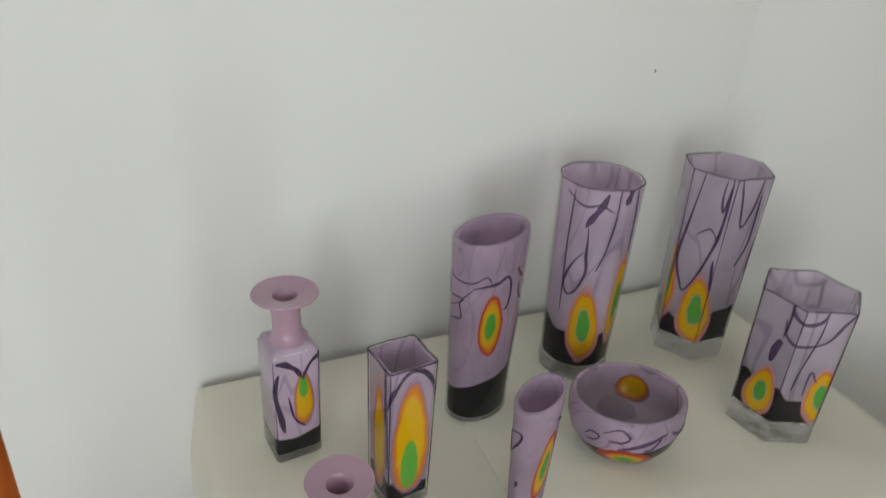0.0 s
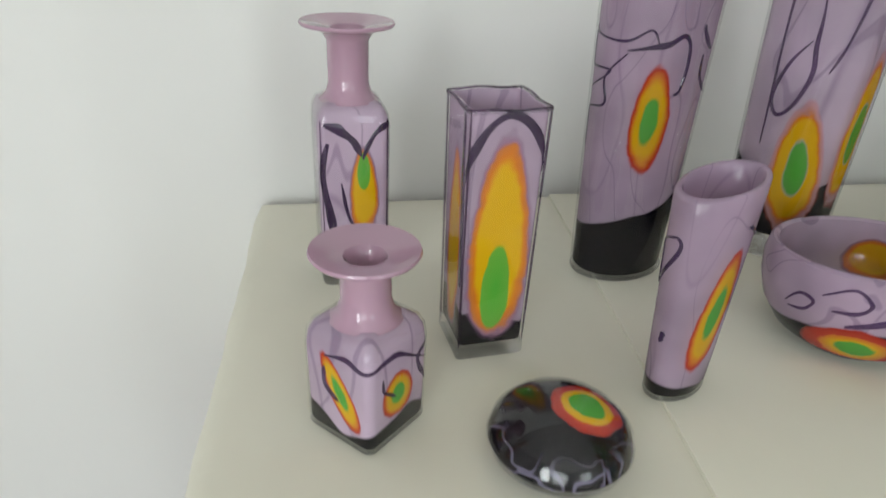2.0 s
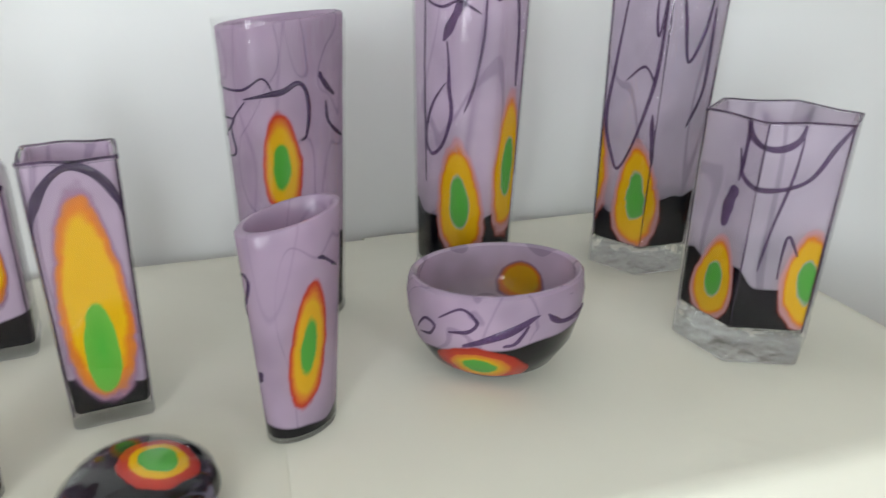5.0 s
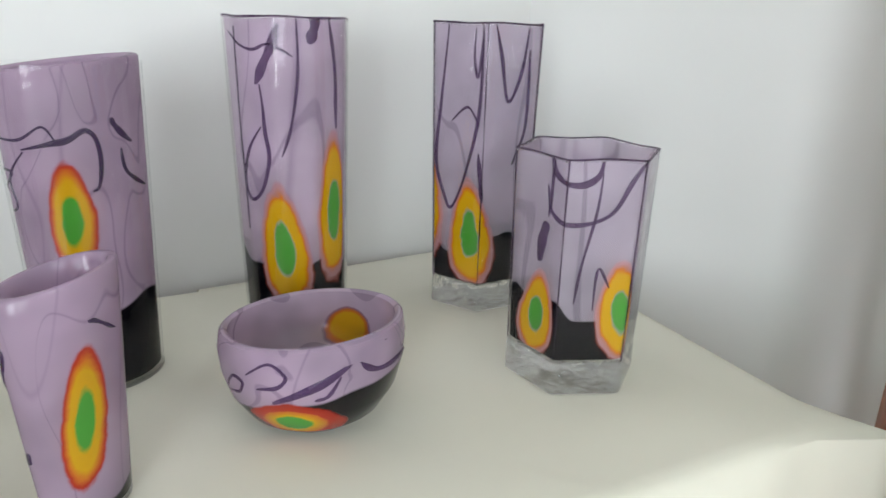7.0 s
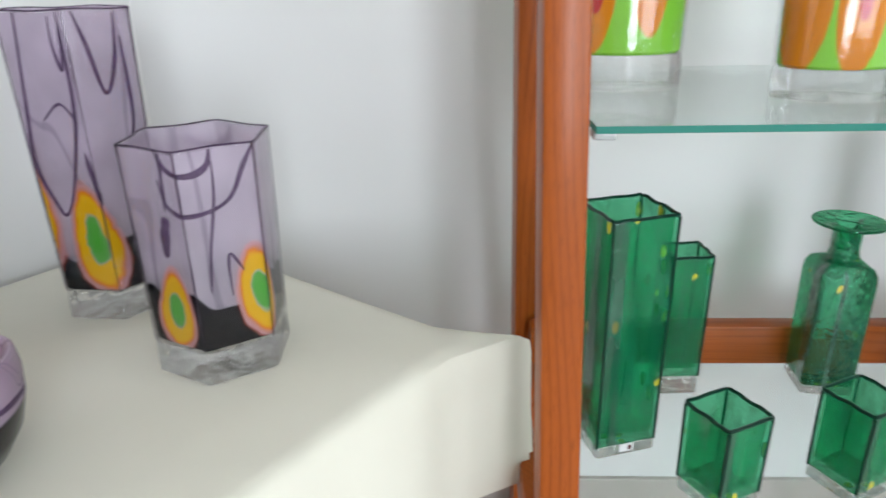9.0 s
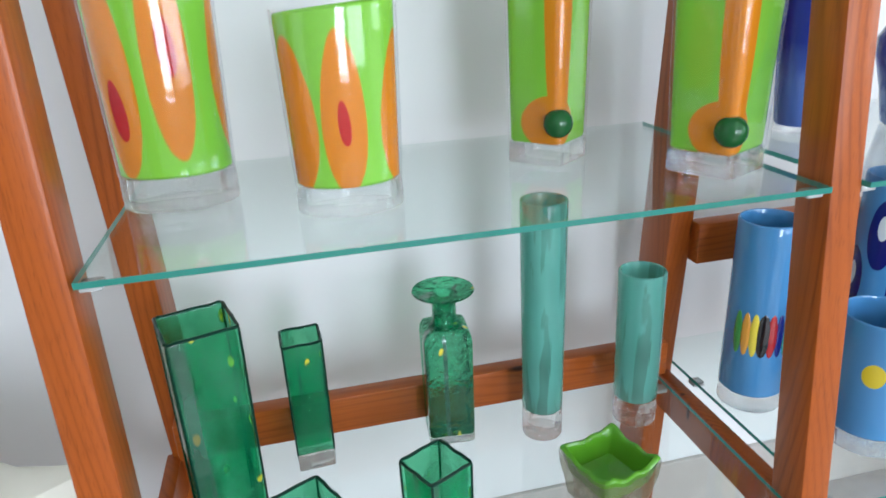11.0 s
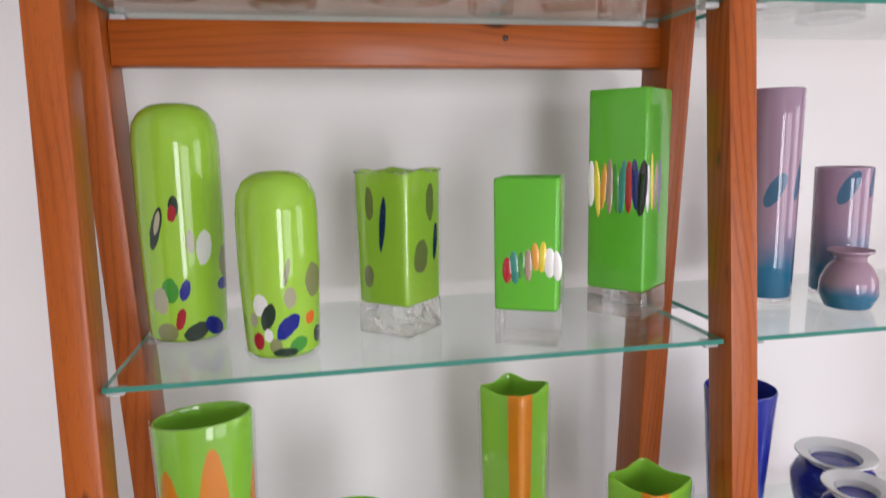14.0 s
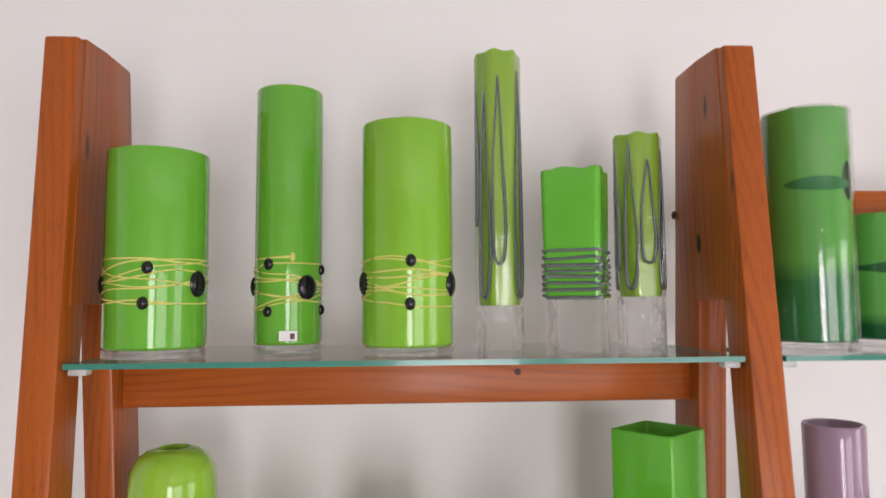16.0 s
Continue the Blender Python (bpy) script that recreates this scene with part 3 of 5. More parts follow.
def disc_bottle(name, place, turn, half, shoulder, total, disc, neck, mat, label, group, base_mat, base_h=0.014, cased=True):
    """A square bottle with a cylindrical neck and a wide flat disc lip."""
    t = thing(name, place, label, "bottle", group)
    sq = ring_poly(4, 0.16, radians(turn), 7)
    r = half * math.sqrt(2)
    core = r - (0.0014 if cased else 0.0)
    body = loft(bmesh.new(), sq, [(base_h, core * 0.96), (base_h + 0.004, core), (shoulder - 0.024, core * 1.02), (shoulder - 0.013, core * 0.985), (shoulder - 0.005, core * 0.88), (shoulder, core * 0.66)])
    part("body", body, mat, t)
    base_block(sq, r, base_h, base_mat, t)
    if cased:
        casing(sq, [(base_h, r), (shoulder - 0.023, r * 1.02), (shoulder - 0.011, r * 0.985), (shoulder - 0.003, r * 0.88), (shoulder + 0.002, r * 0.66)], t)
    rd = ring_round(40)
    zt = total
    levels = [(shoulder - 0.002, neck * 1.5), (shoulder + 0.006, neck * 1.12), (shoulder + 0.016, neck), (zt - 0.016, neck * 1.02), (zt - 0.009, neck * 1.25), (zt - 0.004, disc * 0.75), (zt - 0.002, disc * 0.97),
              (zt, disc), (zt + 0.002, disc * 0.98), (zt - 0.001, disc * 0.6), (zt - 0.004, neck * 0.85), (zt - 0.012, neck * 0.6), (zt - 0.04, neck * 0.52), (zt - 0.041, neck * 0.02)]
    part("lip", loft(bmesh.new(), rd, levels), mat if name == "green_bottle" else M_LIP, t, "flared disc lip")
    return t


M_LIP = plain_glass("pink_lilac_glass", (0.51, 0.32, 0.42), through=0.1)

bottle_a = disc_bottle("lilac_bottle", (-0.259, 0.483, TL), 20, 0.037, 0.205, 0.279, 0.048, 0.021,
            lilac_glass("lilac_bottle_glass", spots=[(-20, 0.006, 0.112, 0.016, 0.055, 0.0, "amber"), (-20, 0.006, 0.135, 0.007, 0.022, 0.0, "plain")], black=0.045, black_wave=0.012, scale=11, seed=2.2, tall=0.35, lines=1.0),
            "tall square lilac glass bottle with a flat disc lip", LG, M_FOOT)
bottle_b = disc_bottle("lilac_bottle", (-0.038, 0.352, TL), -32, 0.036, 0.105, 0.160, 0.043, 0.020,
            lilac_glass("short_lilac_bottle_glass", spots=[(13, -0.002, 0.045, 0.019, 0.022, 0.0, "bull"), (-77, 0.004, 0.048, 0.014, 0.034, -0.5, "bull")], black=0.024, black_wave=0.02, scale=14, seed=5.1, lines=1.2),
            "short square lilac glass bottle with a flat disc lip", LG, M_FOOT, 0.004)


def straight_vase(name, place, ring, r0, r1, h, base_h, mat, label, group, base_mat=None, wall=0.006, cased=0.0, tilt=None, category="vase", floor=None, bulge=None, rim_wave=0.0):
    """A straight or flaring vessel on a clear base."""
    t = thing(name, place, label, category, group)
    lift = tilt
    if rim_wave:
        ring = dense(ring)
        def lift(x, y, z):
            return (tilt(x, y, z) if tilt else 0.0) + (0.7 * rim_wave * (math.sin(5 * math.atan2(y, x)) + 0.3 * math.sin(13 * math.atan2(y, x))) if z > h - 0.01 else 0.0)
    n = 7
    prof = []
    for k in range(n):
        f = k / (n - 1)
        z = base_h + (h - base_h) * f
        s = r0 + (r1 - r0) * f + (bulge(f) if bulge else 0.0) - cased
        prof.append((z, s))
    prof[0] = (base_h, prof[0][1] * 0.95)
    prof.insert(1, (base_h + 0.003, r0 - cased))
    fl = base_h + 0.012 if floor is None else floor
    part("body", cup(ring, prof, wall, fl, 0.003, lift), mat, t)
    if base_h > 0.002:
        base_block(ring, r0, base_h, base_mat or M_CLEAR, t)
    if cased:
        casing(ring, [(base_h, r0), (h * 0.5, (r0 + r1) / 2 + (bulge(0.5) if bulge else 0)), (h - 0.001, r1)], t)
        if cased >= 0.003 and not tilt:
            top = [(x * (r1 - cased * 0.5), y * (r1 - cased * 0.5), h + (lift(x * r1, y * r1, h) if lift else 0.0) - 0.0005) for x, y in ring]
            part("lip", tube(bmesh.new(), top + top[:1], cased * 0.55, 8), M_CLEAR, t, "clear glass lip")
    return t


square_a = straight_vase("square_vase", (-0.066, 0.508, TL), ring_poly(4, 0.10, radians(20), 5), 0.0485, 0.0520, 0.245, 0.014,
              lilac_glass("square_lilac_glass", spots=[(-25, 0.0, 0.122, 0.031, 0.108, 0.0, "amber"), (-25, 0.0, 0.076, 0.0145, 0.046, 0.0, "plain"), (-115, 0.0, 0.115, 0.02, 0.1, 0.0, "amber")], black=0.050, black_wave=0.02, scale=10, seed=1.3, tall=0.12, lines=1.2, clear=0.3),
              "tall square lilac glass vase with an orange and green eye", LG, M_FOOT, wall=0.005, cased=0.004, rim_wave=0.001)


def slant(ang, k, h):
    c, s = math.cos(radians(ang)), math.sin(radians(ang))
    return lambda x, y, z: (x * c + y * s) * k * max(0.0, min(1.0, (z - h * 0.55) / (h * 0.45)))


oval_a = straight_vase("oval_vase", (-0.076, 0.744, TV), ring_round(48, 0.72, 75), 0.060, 0.071, 0.340, 0.006,
              lilac_glass("tall_oval_lilac_glass", spots=[(-50, 0.002, 0.193, 0.021, 0.06, 0.0, "bull")], black=0.080, black_wave=0.012, black_slope=(0.35, 0.15), scale=13, seed=7.7, lines=0.75, through=0.42, clear=0.2),
              "tall oval lilac glass vase with a slanted rim", LG, M_FOOT, wall=0.011, cased=0.003, tilt=slant(62, 0.11, 0.34))
oval_b = straight_vase("oval_vase", (0.101, 0.598, TV), ring_round(44, 0.62, 86), 0.035, 0.0475, 0.204, 0.005,
              lilac_glass("small_oval_lilac_glass", spots=[(-22, 0.002, 0.092, 0.018, 0.062, 0.12, "bull")], black=0.022, black_wave=0.02, scale=12, seed=4.4, lines=0.7, through=0.42, coat=1.0, clear=0.2),
              "small oval lilac glass vase with a slanted rim", LG, M_FOOT, wall=0.009, tilt=slant(70, 0.14, 0.204))

BOTA_THREADS = [
    (0.006, [(-66, 0.186), (-48, 0.180), (-27, 0.168), (-14, 0.152)]),
    (0.0038, [(26, 0.186), (8, 0.178), (-6, 0.160), (-12, 0.148)]),
    (0.006, [(-62, 0.167), (-70, 0.134), (-63, 0.093), (-57, 0.057)]),
    (0.003, [(-47, 0.123), (-35, 0.08), (-9, 0.059)]),
    (0.004, [(47, 0.178), (47, 0.115), (34, 0.06)]),
]

BOTB_THREADS = [
    (0.003, [(-94, 0.099), (-60, 0.105), (-38, 0.1), (-12, 0.104), (16, 0.101), (59, 0.076)]),
    (0.0025, [(-16, 0.086), (-14, 0.069), (5, 0.055)]),
    (0.003, [(59, 0.099), (44, 0.082), (58, 0.049)]),
    (0.004, [(-96, 0.086), (-95, 0.063), (-73, 0.05)]),
]

SQ_THREADS = [
    (0.004, [(-80, 0.175), (-69, 0.206), (-51, 0.231), (-23, 0.241), (7, 0.229), (26, 0.192), (32, 0.149)]),
    (0.005, [(-87, 0.246), (-86, 0.194), (-80, 0.133), (-78, 0.077)]),
    (0.003, [(46, 0.233), (55, 0.165), (44, 0.095)]),
]

OV_THREADS = [
    (0.0034, [(-81, 0.263), (-58, 0.268), (-41, 0.271), (-23, 0.279), (-12, 0.27), (-9, 0.248), (-14, 0.225), (-22, 0.22)]),
    (0.0016, [(-124, 0.281), (-112, 0.274), (-83, 0.272), (-62, 0.284), (-52, 0.27)]),
    (0.0016, [(-80, 0.261), (-99, 0.234), (-97, 0.206), (-124, 0.194), (-124, 0.151)]),
    (0.004, [(7, 0.289), (14, 0.278), (30, 0.264)]),
    (0.0028, [(16, 0.259), (21, 0.235), (47, 0.216)]),
    (0.0014, [(-124, 0.275), (-124, 0.244), (-94, 0.241), (-120, 0.219)]),
]

SM_THREADS = [
    (0.0022, [(-124, 0.152), (-95, 0.163), (-92, 0.149), (-121, 0.114), (-124, 0.123), (-124, 0.141), (-124, 0.152)]),
    (0.002, [(6, 0.171), (21, 0.169), (48, 0.157)]),
    (0.003, [(-91, 0.074), (-93, 0.063)]),
]

sq4 = ring_poly(4, 0.16, radians(20), 7)
drawn_threads(bottle_a, sq4, lambda z: 0.0506 * (1 + 0.02 * (z - 0.018) / 0.17), BOTA_THREADS)
drawn_threads(bottle_b, ring_poly(4, 0.16, radians(-32), 7), lambda z: 0.0494 + 0.006 * z, [(w, [(a, z * 0.8) for a, z in pts]) for w, pts in BOTB_THREADS], glass=M_HAZE)
drawn_threads(square_a, ring_poly(4, 0.10, radians(20), 5), lambda z: 0.0447 + 0.0035 * z / 0.245, SQ_THREADS)
drawn_threads(oval_a, ring_round(48, 0.72, 75), lambda z: 0.0571 + 0.011 * (z - 0.012) / 0.33, OV_THREADS)
drawn_threads(oval_b, ring_round(44, 0.62, 86), lambda z: 0.0351 + 0.0125 * (z - 0.008) / 0.196, SM_THREADS)


BOWL_THREADS = [
    (0.0042, [(-2, 0.112), (-25, 0.105), (-43, 0.088), (-59, 0.076), (-75, 0.064)]),
    (0.003, [(-24, 0.102), (-10, 0.087), (23, 0.085)]),
    (0.002, [(-113, 0.065), (-104, 0.081), (-95, 0.079), (-100, 0.066), (-111, 0.061)]),
    (0.0022, [(-91, 0.089), (-76, 0.104), (-66, 0.094), (-71, 0.082), (-84, 0.077)]),
    (0.002, [(-35, 0.091), (-42, 0.073), (-50, 0.069)]),
]


def make_bowl():
    t = thing("oval_bowl", (0.164, 0.808, TV), "low oval lilac glass bowl with a sloping rim", "bowl", LG)
    ring = [(x * 0.965, y * 0.955) for x, y in ring_round(56)]
    prof = [(0.0, 0.038), (0.003, 0.048), (0.018, 0.071), (0.040, 0.086), (0.065, 0.0935), (0.088, 0.0955), (0.104, 0.093)]
    mat = lilac_glass("bowl_lilac_glass", spots=[(-68, 0.004, 0.033, 0.046, 0.026, 0.0, "red"), (112, 0.0, 0.05, 0.03, 0.03, 0.0, "amber")], black=0.052, black_wave=0.006, black_slope=(0.22, 0.08), scale=11, seed=3.9, tall=1.0, lines=0.9, through=0.4, clear=0.2, coat=1.0)
    lean = lambda x, y, z: (x * 0.10 - y * 0.02) * max(0.0, z / 0.104)
    part("body", loft(bmesh.new(), ring, prof + [(0.1065, 0.0905)], True, False, lean), mat, t)
    inner = lilac_glass("bowl_lining_glass", base=(0.66, 0.54, 0.65), spots=[(100, 0.0, 0.062, 0.030, 0.022, 0.0, "amber")], black=-0.05, black_wave=0.0, scale=8, seed=1.7, tall=1.0, lines=3.2, through=0.5, coat=1.0)
    part("lining", loft(bmesh.new(), ring, [(0.1065, 0.0905), (0.107, 0.088), (0.1045, 0.0845), (0.09, 0.086), (0.07, 0.084), (0.052, 0.077), (0.040, 0.064), (0.034, 0.042), (0.033, 0.001)], False, True, lean), inner, t, "pale lilac inside of the bowl")
    steps = [(z, s) for z, s in prof]
    drawn_threads(t, ring, lambda z: float(np.interp(z, [a for a, _ in steps], [b for _, b in steps])), [(w, [(a, z - 0.006) for a, z in pts]) for w, pts in BOWL_THREADS], glass=M_HAZE)


def make_paperweight():
    t = thing("paperweight", (0.091, 0.449, TL), "round black glass paperweight with a red and green eye", "paperweight", LG)
    prof = [(0.0, 0.031), (0.002, 0.042), (0.009, 0.052), (0.018, 0.0555), (0.028, 0.0525), (0.038, 0.043), (0.045, 0.029), (0.049, 0.014), (0.050, 0.0008)]
    prof = [(z * 1.06, r * 1.045) for z, r in prof]
    g = Graph("black_swirl_glass")
    field = g.noise(38, 1.0, distortion=0.8)
    line = g.step(g.math("ABSOLUTE", g.math("SUBTRACT", field, 0.5)), 0.05, 0.03)
    rim = g.step(g.dot((0, 0, 1)), 0.040, 0.012)
    col = g.mix(g.math("MULTIPLY", g.math("MULTIPLY", line, rim), 0.75), NIGHT, (0.19, 0.17, 0.25))
    px = g.math("SUBTRACT", g.dot((1, 0, 0)), 0.012)
    py = g.math("SUBTRACT", g.dot((0, 1, 0)), 0.012)
    d = g.math("DIVIDE", g.math("SQRT", g.math("ADD", g.math("POWER", px, 2.0), g.math("POWER", py, 2.0))), 0.028)
    d = g.math("ADD", d, g.math("MULTIPLY", g.math("SUBTRACT", g.noise(50, 2.0), 0.5), 0.3))
    top = g.step(g.math("MULTIPLY", g.dot((0, 0, 1)), -1.0), -0.015, 0.004)
    rings = g.ramp(d, [(0, GREEN), (0.46, GREEN), (0.5, YELLOW), (0.66, YELLOW), (0.74, REDDISH), (0.98, (0.4, 0.02, 0.01))])
    col = g.mix(g.math("MULTIPLY", g.step(d, 1.0, 0.05), top), col, rings)
    mat = g.surface(col, 0.08, coat=0.5, Specular_IOR_Level=0.1)
    part("body", loft(bmesh.new(), ring_round(48), prof), mat, t)
    part("casing", loft(bmesh.new(), ring_round(48), [(z * 1.03 - 0.0005, s + 0.0012) for z, s in prof[1:]], False, True), M_CASE, t, "clear outer glass layer")


make_bowl(), make_paperweight()

GREYLILAC = (0.70, 0.63, 0.71)
facet_a = straight_vase("faceted_vase", (0.004, 0.970, TV), ring_poly(10, 0.30, 0.2, 3), 0.066, 0.074, 0.385, 0.030,
              lilac_glass("tall_faceted_lilac_glass", base=(0.70, 0.58, 0.70), spots=[(-61, 0.0, 0.122, 0.030, 0.085, -0.06, "pale"), (-4, 0.004, 0.165, 0.026, 0.10, 0.0, "pale")], black=0.108, black_wave=0.03, scale=7.5, seed=9.2, tall=0.25, lines=1.0, through=0.4, clear=0.38),
              "tall faceted lilac glass vase with dark drawn threads", LG, M_CLEARW, wall=0.006, cased=0.003, rim_wave=0.0012)
hexa_a = straight_vase("hexagonal_vase", (0.161, 1.188, TV), ring_poly(6, 0.08, radians(-64), 3), 0.075, 0.082, 0.385, 0.040,
              lilac_glass("tall_hexagon_lilac_glass", base=GREYLILAC, spots=[(-76, 0.0, 0.11, 0.032, 0.082, -0.05, "pale"), (-136, 0.0, 0.15, 0.026, 0.10, 0.0, "pale")], black=0.105, black_wave=0.035, scale=6.5, seed=6.3, tall=0.25, lines=1.0, through=0.32, clear=0.55),
              "tall hexagonal grey-lilac glass vase with dark threads", LG, M_CLEARW, wall=0.005, cased=0.003, rim_wave=0.0015)
hexa_b = straight_vase("hexagonal_vase", (0.357, 1.040, TV), ring_poly(6, 0.08, radians(-86), 3), 0.0775, 0.0805, 0.261, 0.040,
              lilac_glass("short_hexagon_lilac_glass", base=GREYLILAC, spots=[(-112, 0.0, 0.086, 0.028, 0.054, 0.1, "pale"), (-30, 0.0, 0.098, 0.026, 0.062, -0.1, "pale")], black=0.104, black_wave=0.03, scale=7, seed=8.1, tall=0.35, lines=1.0, through=0.32, clear=0.55),
              "short hexagonal grey-lilac glass vase with two eyes", LG, M_CLEARW, wall=0.005, cased=0.003, rim_wave=0.0015)

CYL_THREADS = [
    (0.006, [(-57, 0.379), (-63, 0.357), (-72, 0.337), (-82, 0.314)]),
    (0.007, [(-21, 0.388), (-24, 0.372), (-29, 0.358)]),
    (0.0028, [(-78, 0.314), (-76, 0.291), (-75, 0.261), (-72, 0.231), (-81, 0.195), (-95, 0.18), (-105, 0.201), (-94, 0.241), (-79, 0.267)]),
    (0.002, [(-40, 0.385), (-40, 0.326), (-48, 0.268), (-58, 0.234)]),
    (0.0022, [(-105, 0.375), (-107, 0.318), (-108, 0.264), (-105, 0.141)]),
    (0.003, [(-6, 0.386), (2, 0.33), (3, 0.262)]),
    (0.0018, [(-120, 0.369), (-87, 0.351), (-66, 0.357), (-44, 0.344)]),
]

PENL_THREADS = [
    (0.0026, [(-108, 0.385), (-112, 0.338), (-117, 0.282), (-122, 0.208), (-111, 0.158), (-103, 0.145), (-91, 0.17), (-79, 0.216), (-70, 0.273), (-68, 0.354), (-69, 0.386)]),
    (0.0022, [(-76, 0.379), (-77, 0.347), (-73, 0.32), (-70, 0.34), (-68, 0.379)]),
    (0.003, [(-57, 0.386), (-49, 0.347), (-38, 0.29), (-23, 0.327), (-18, 0.38)]),
    (0.0025, [(-15, 0.354), (-14, 0.257), (-28, 0.207)]),
    (0.003, [(-69, 0.224), (-66, 0.187), (-63, 0.158)]),
    (0.0018, [(-103, 0.263), (-83, 0.282), (-69, 0.259)]),
]

PENS_THREADS = [
    (0.0038, [(-105, 0.268), (-97, 0.244), (-79, 0.235), (-63, 0.244), (-59, 0.267)]),
    (0.0028, [(-106, 0.231), (-99, 0.203), (-77, 0.194), (-48, 0.206), (-33, 0.241), (-21, 0.27)]),
    (0.002, [(-59, 0.248), (-61, 0.209), (-70, 0.151), (-74, 0.108)]),
    (0.008, [(-104, 0.192), (-109, 0.172), (-111, 0.147)]),
    (0.003, [(-101, 0.266), (-101, 0.233), (-103, 0.198)]),
    (0.002, [(-56, 0.1), (-56, 0.134), (-53, 0.147), (-43, 0.126)]),
]


def round_the_back(lines, turn):
    """The far side of a see-through vessel carries threads of the same hand."""
    return lines + [(w * 0.9, [(a + turn, z) for a, z in pts]) for w, pts in lines[:5]]


drawn_threads(facet_a, ring_poly(10, 0.30, 0.2, 3), lambda z: 0.0632 + 0.008 * (z - 0.03) / 0.355, round_the_back(CYL_THREADS, 150), glass=M_HAZE, top=0.384)
drawn_threads(hexa_a, ring_poly(6, 0.08, radians(-64), 3), lambda z: 0.0722 + 0.007 * (z - 0.04) / 0.345, round_the_back(PENL_THREADS, 120), glass=M_HAZE, top=0.384)
drawn_threads(hexa_b, ring_poly(6, 0.08, radians(-86), 3), lambda z: 0.0747 + 0.003 * (z - 0.04) / 0.228, round_the_back(PENS_THREADS, 180), glass=M_HAZE, top=0.2595)



def dark_edge_lines(t, ring, r0, r1, z0, h, corners, turn, rim=True):
    """Thin dark tubes at the corners draw in the refraction of the thick glass; one more runs round the rim."""
    for k in range(corners):
        a = turn + 2 * math.pi * k / corners
        c = reach(ring, a)
        pts = [(math.cos(a) * c * (r0 + (r1 - r0) * f - 0.0012), math.sin(a) * c * (r0 + (r1 - r0) * f - 0.0012), z0 + (h - z0) * f) for f in (0.0, 0.2, 0.4, 0.6, 0.8, 1.0)]
        part("refraction_line", tube(bmesh.new(), pts, [0.0004 + 0.0008 * abs(math.sin(k * 2.3 + j * 1.1)) for j in range(6)], 6), M_EDGE_LINE, t)
    if rim:
        lip = [(x * (r1 - 0.0012), y * (r1 - 0.0012), h + 0.0008 * math.sin(5 * math.atan2(y, x))) for x, y in dense(ring)]
        part("rim", tube(bmesh.new(), lip + lip[:1], 0.0011, 6), M_EDGE_LINE, t, "dark line along the glass rim")


dark_edge_lines(facet_a, ring_poly(10, 0.30, 0.2, 3), 0.066, 0.074, 0.03, 0.3855, 0, 0.2)
dark_edge_lines(hexa_a, ring_poly(6, 0.08, radians(-64), 3), 0.075, 0.082, 0.04, 0.3855, 6, radians(-64))
dark_edge_lines(hexa_b, ring_poly(6, 0.08, radians(-86), 3), 0.0775, 0.0805, 0.04, 0.2615, 6, radians(-86))
dark_edge_lines(square_a, ring_poly(4, 0.10, radians(20), 5), 0.0485, 0.0520, 0.014, 0.2455, 4, radians(20))
dark_edge_lines(bottle_a, sq4, 0.0523, 0.0532, 0.014, 0.19, 4, radians(20), False)

M_TAG = Graph("white_paper_tag").surface((0.8, 0.79, 0.78), 0.6)
M_TAGINK = Graph("dark_tag_print").surface((0.12, 0.03, 0.03), 0.6)


def paper_tag(t, deg, r, z, w=0.0125, h=0.007):
    """A small sticker with an unreadable mark."""
    a = radians(deg)
    o = part("paper_tag", box(bmesh.new(), -0.0004, -w, -h, 0.0006, w, h), M_TAG, t, "small white paper tag", False)
    o.matrix_local = Matrix.Translation((math.cos(a) * r, math.sin(a) * r, z)) @ Matrix.Rotation(a, 4, "Z")
    part("tag_mark", box(bmesh.new(), 0.0007, w * 0.2, -h * 0.6, 0.0012, w * 0.7, h * 0.5), M_TAGINK, o, "", False)


nail = ball(bmesh.new(), (0, 0, 0), 0.002, 0.002, 0.002, 10)
tagged(part("nail", nail, M_IRON), "tiny dark nail head in the white wall", "nail").location = (-0.0405, 1.3005, 1.262)

# ---- bottom shelf: emerald and turquoise glass ----
E0 = SHELF[0][0] + 0.0006
EG = "emerald glass on the bottom shelf"


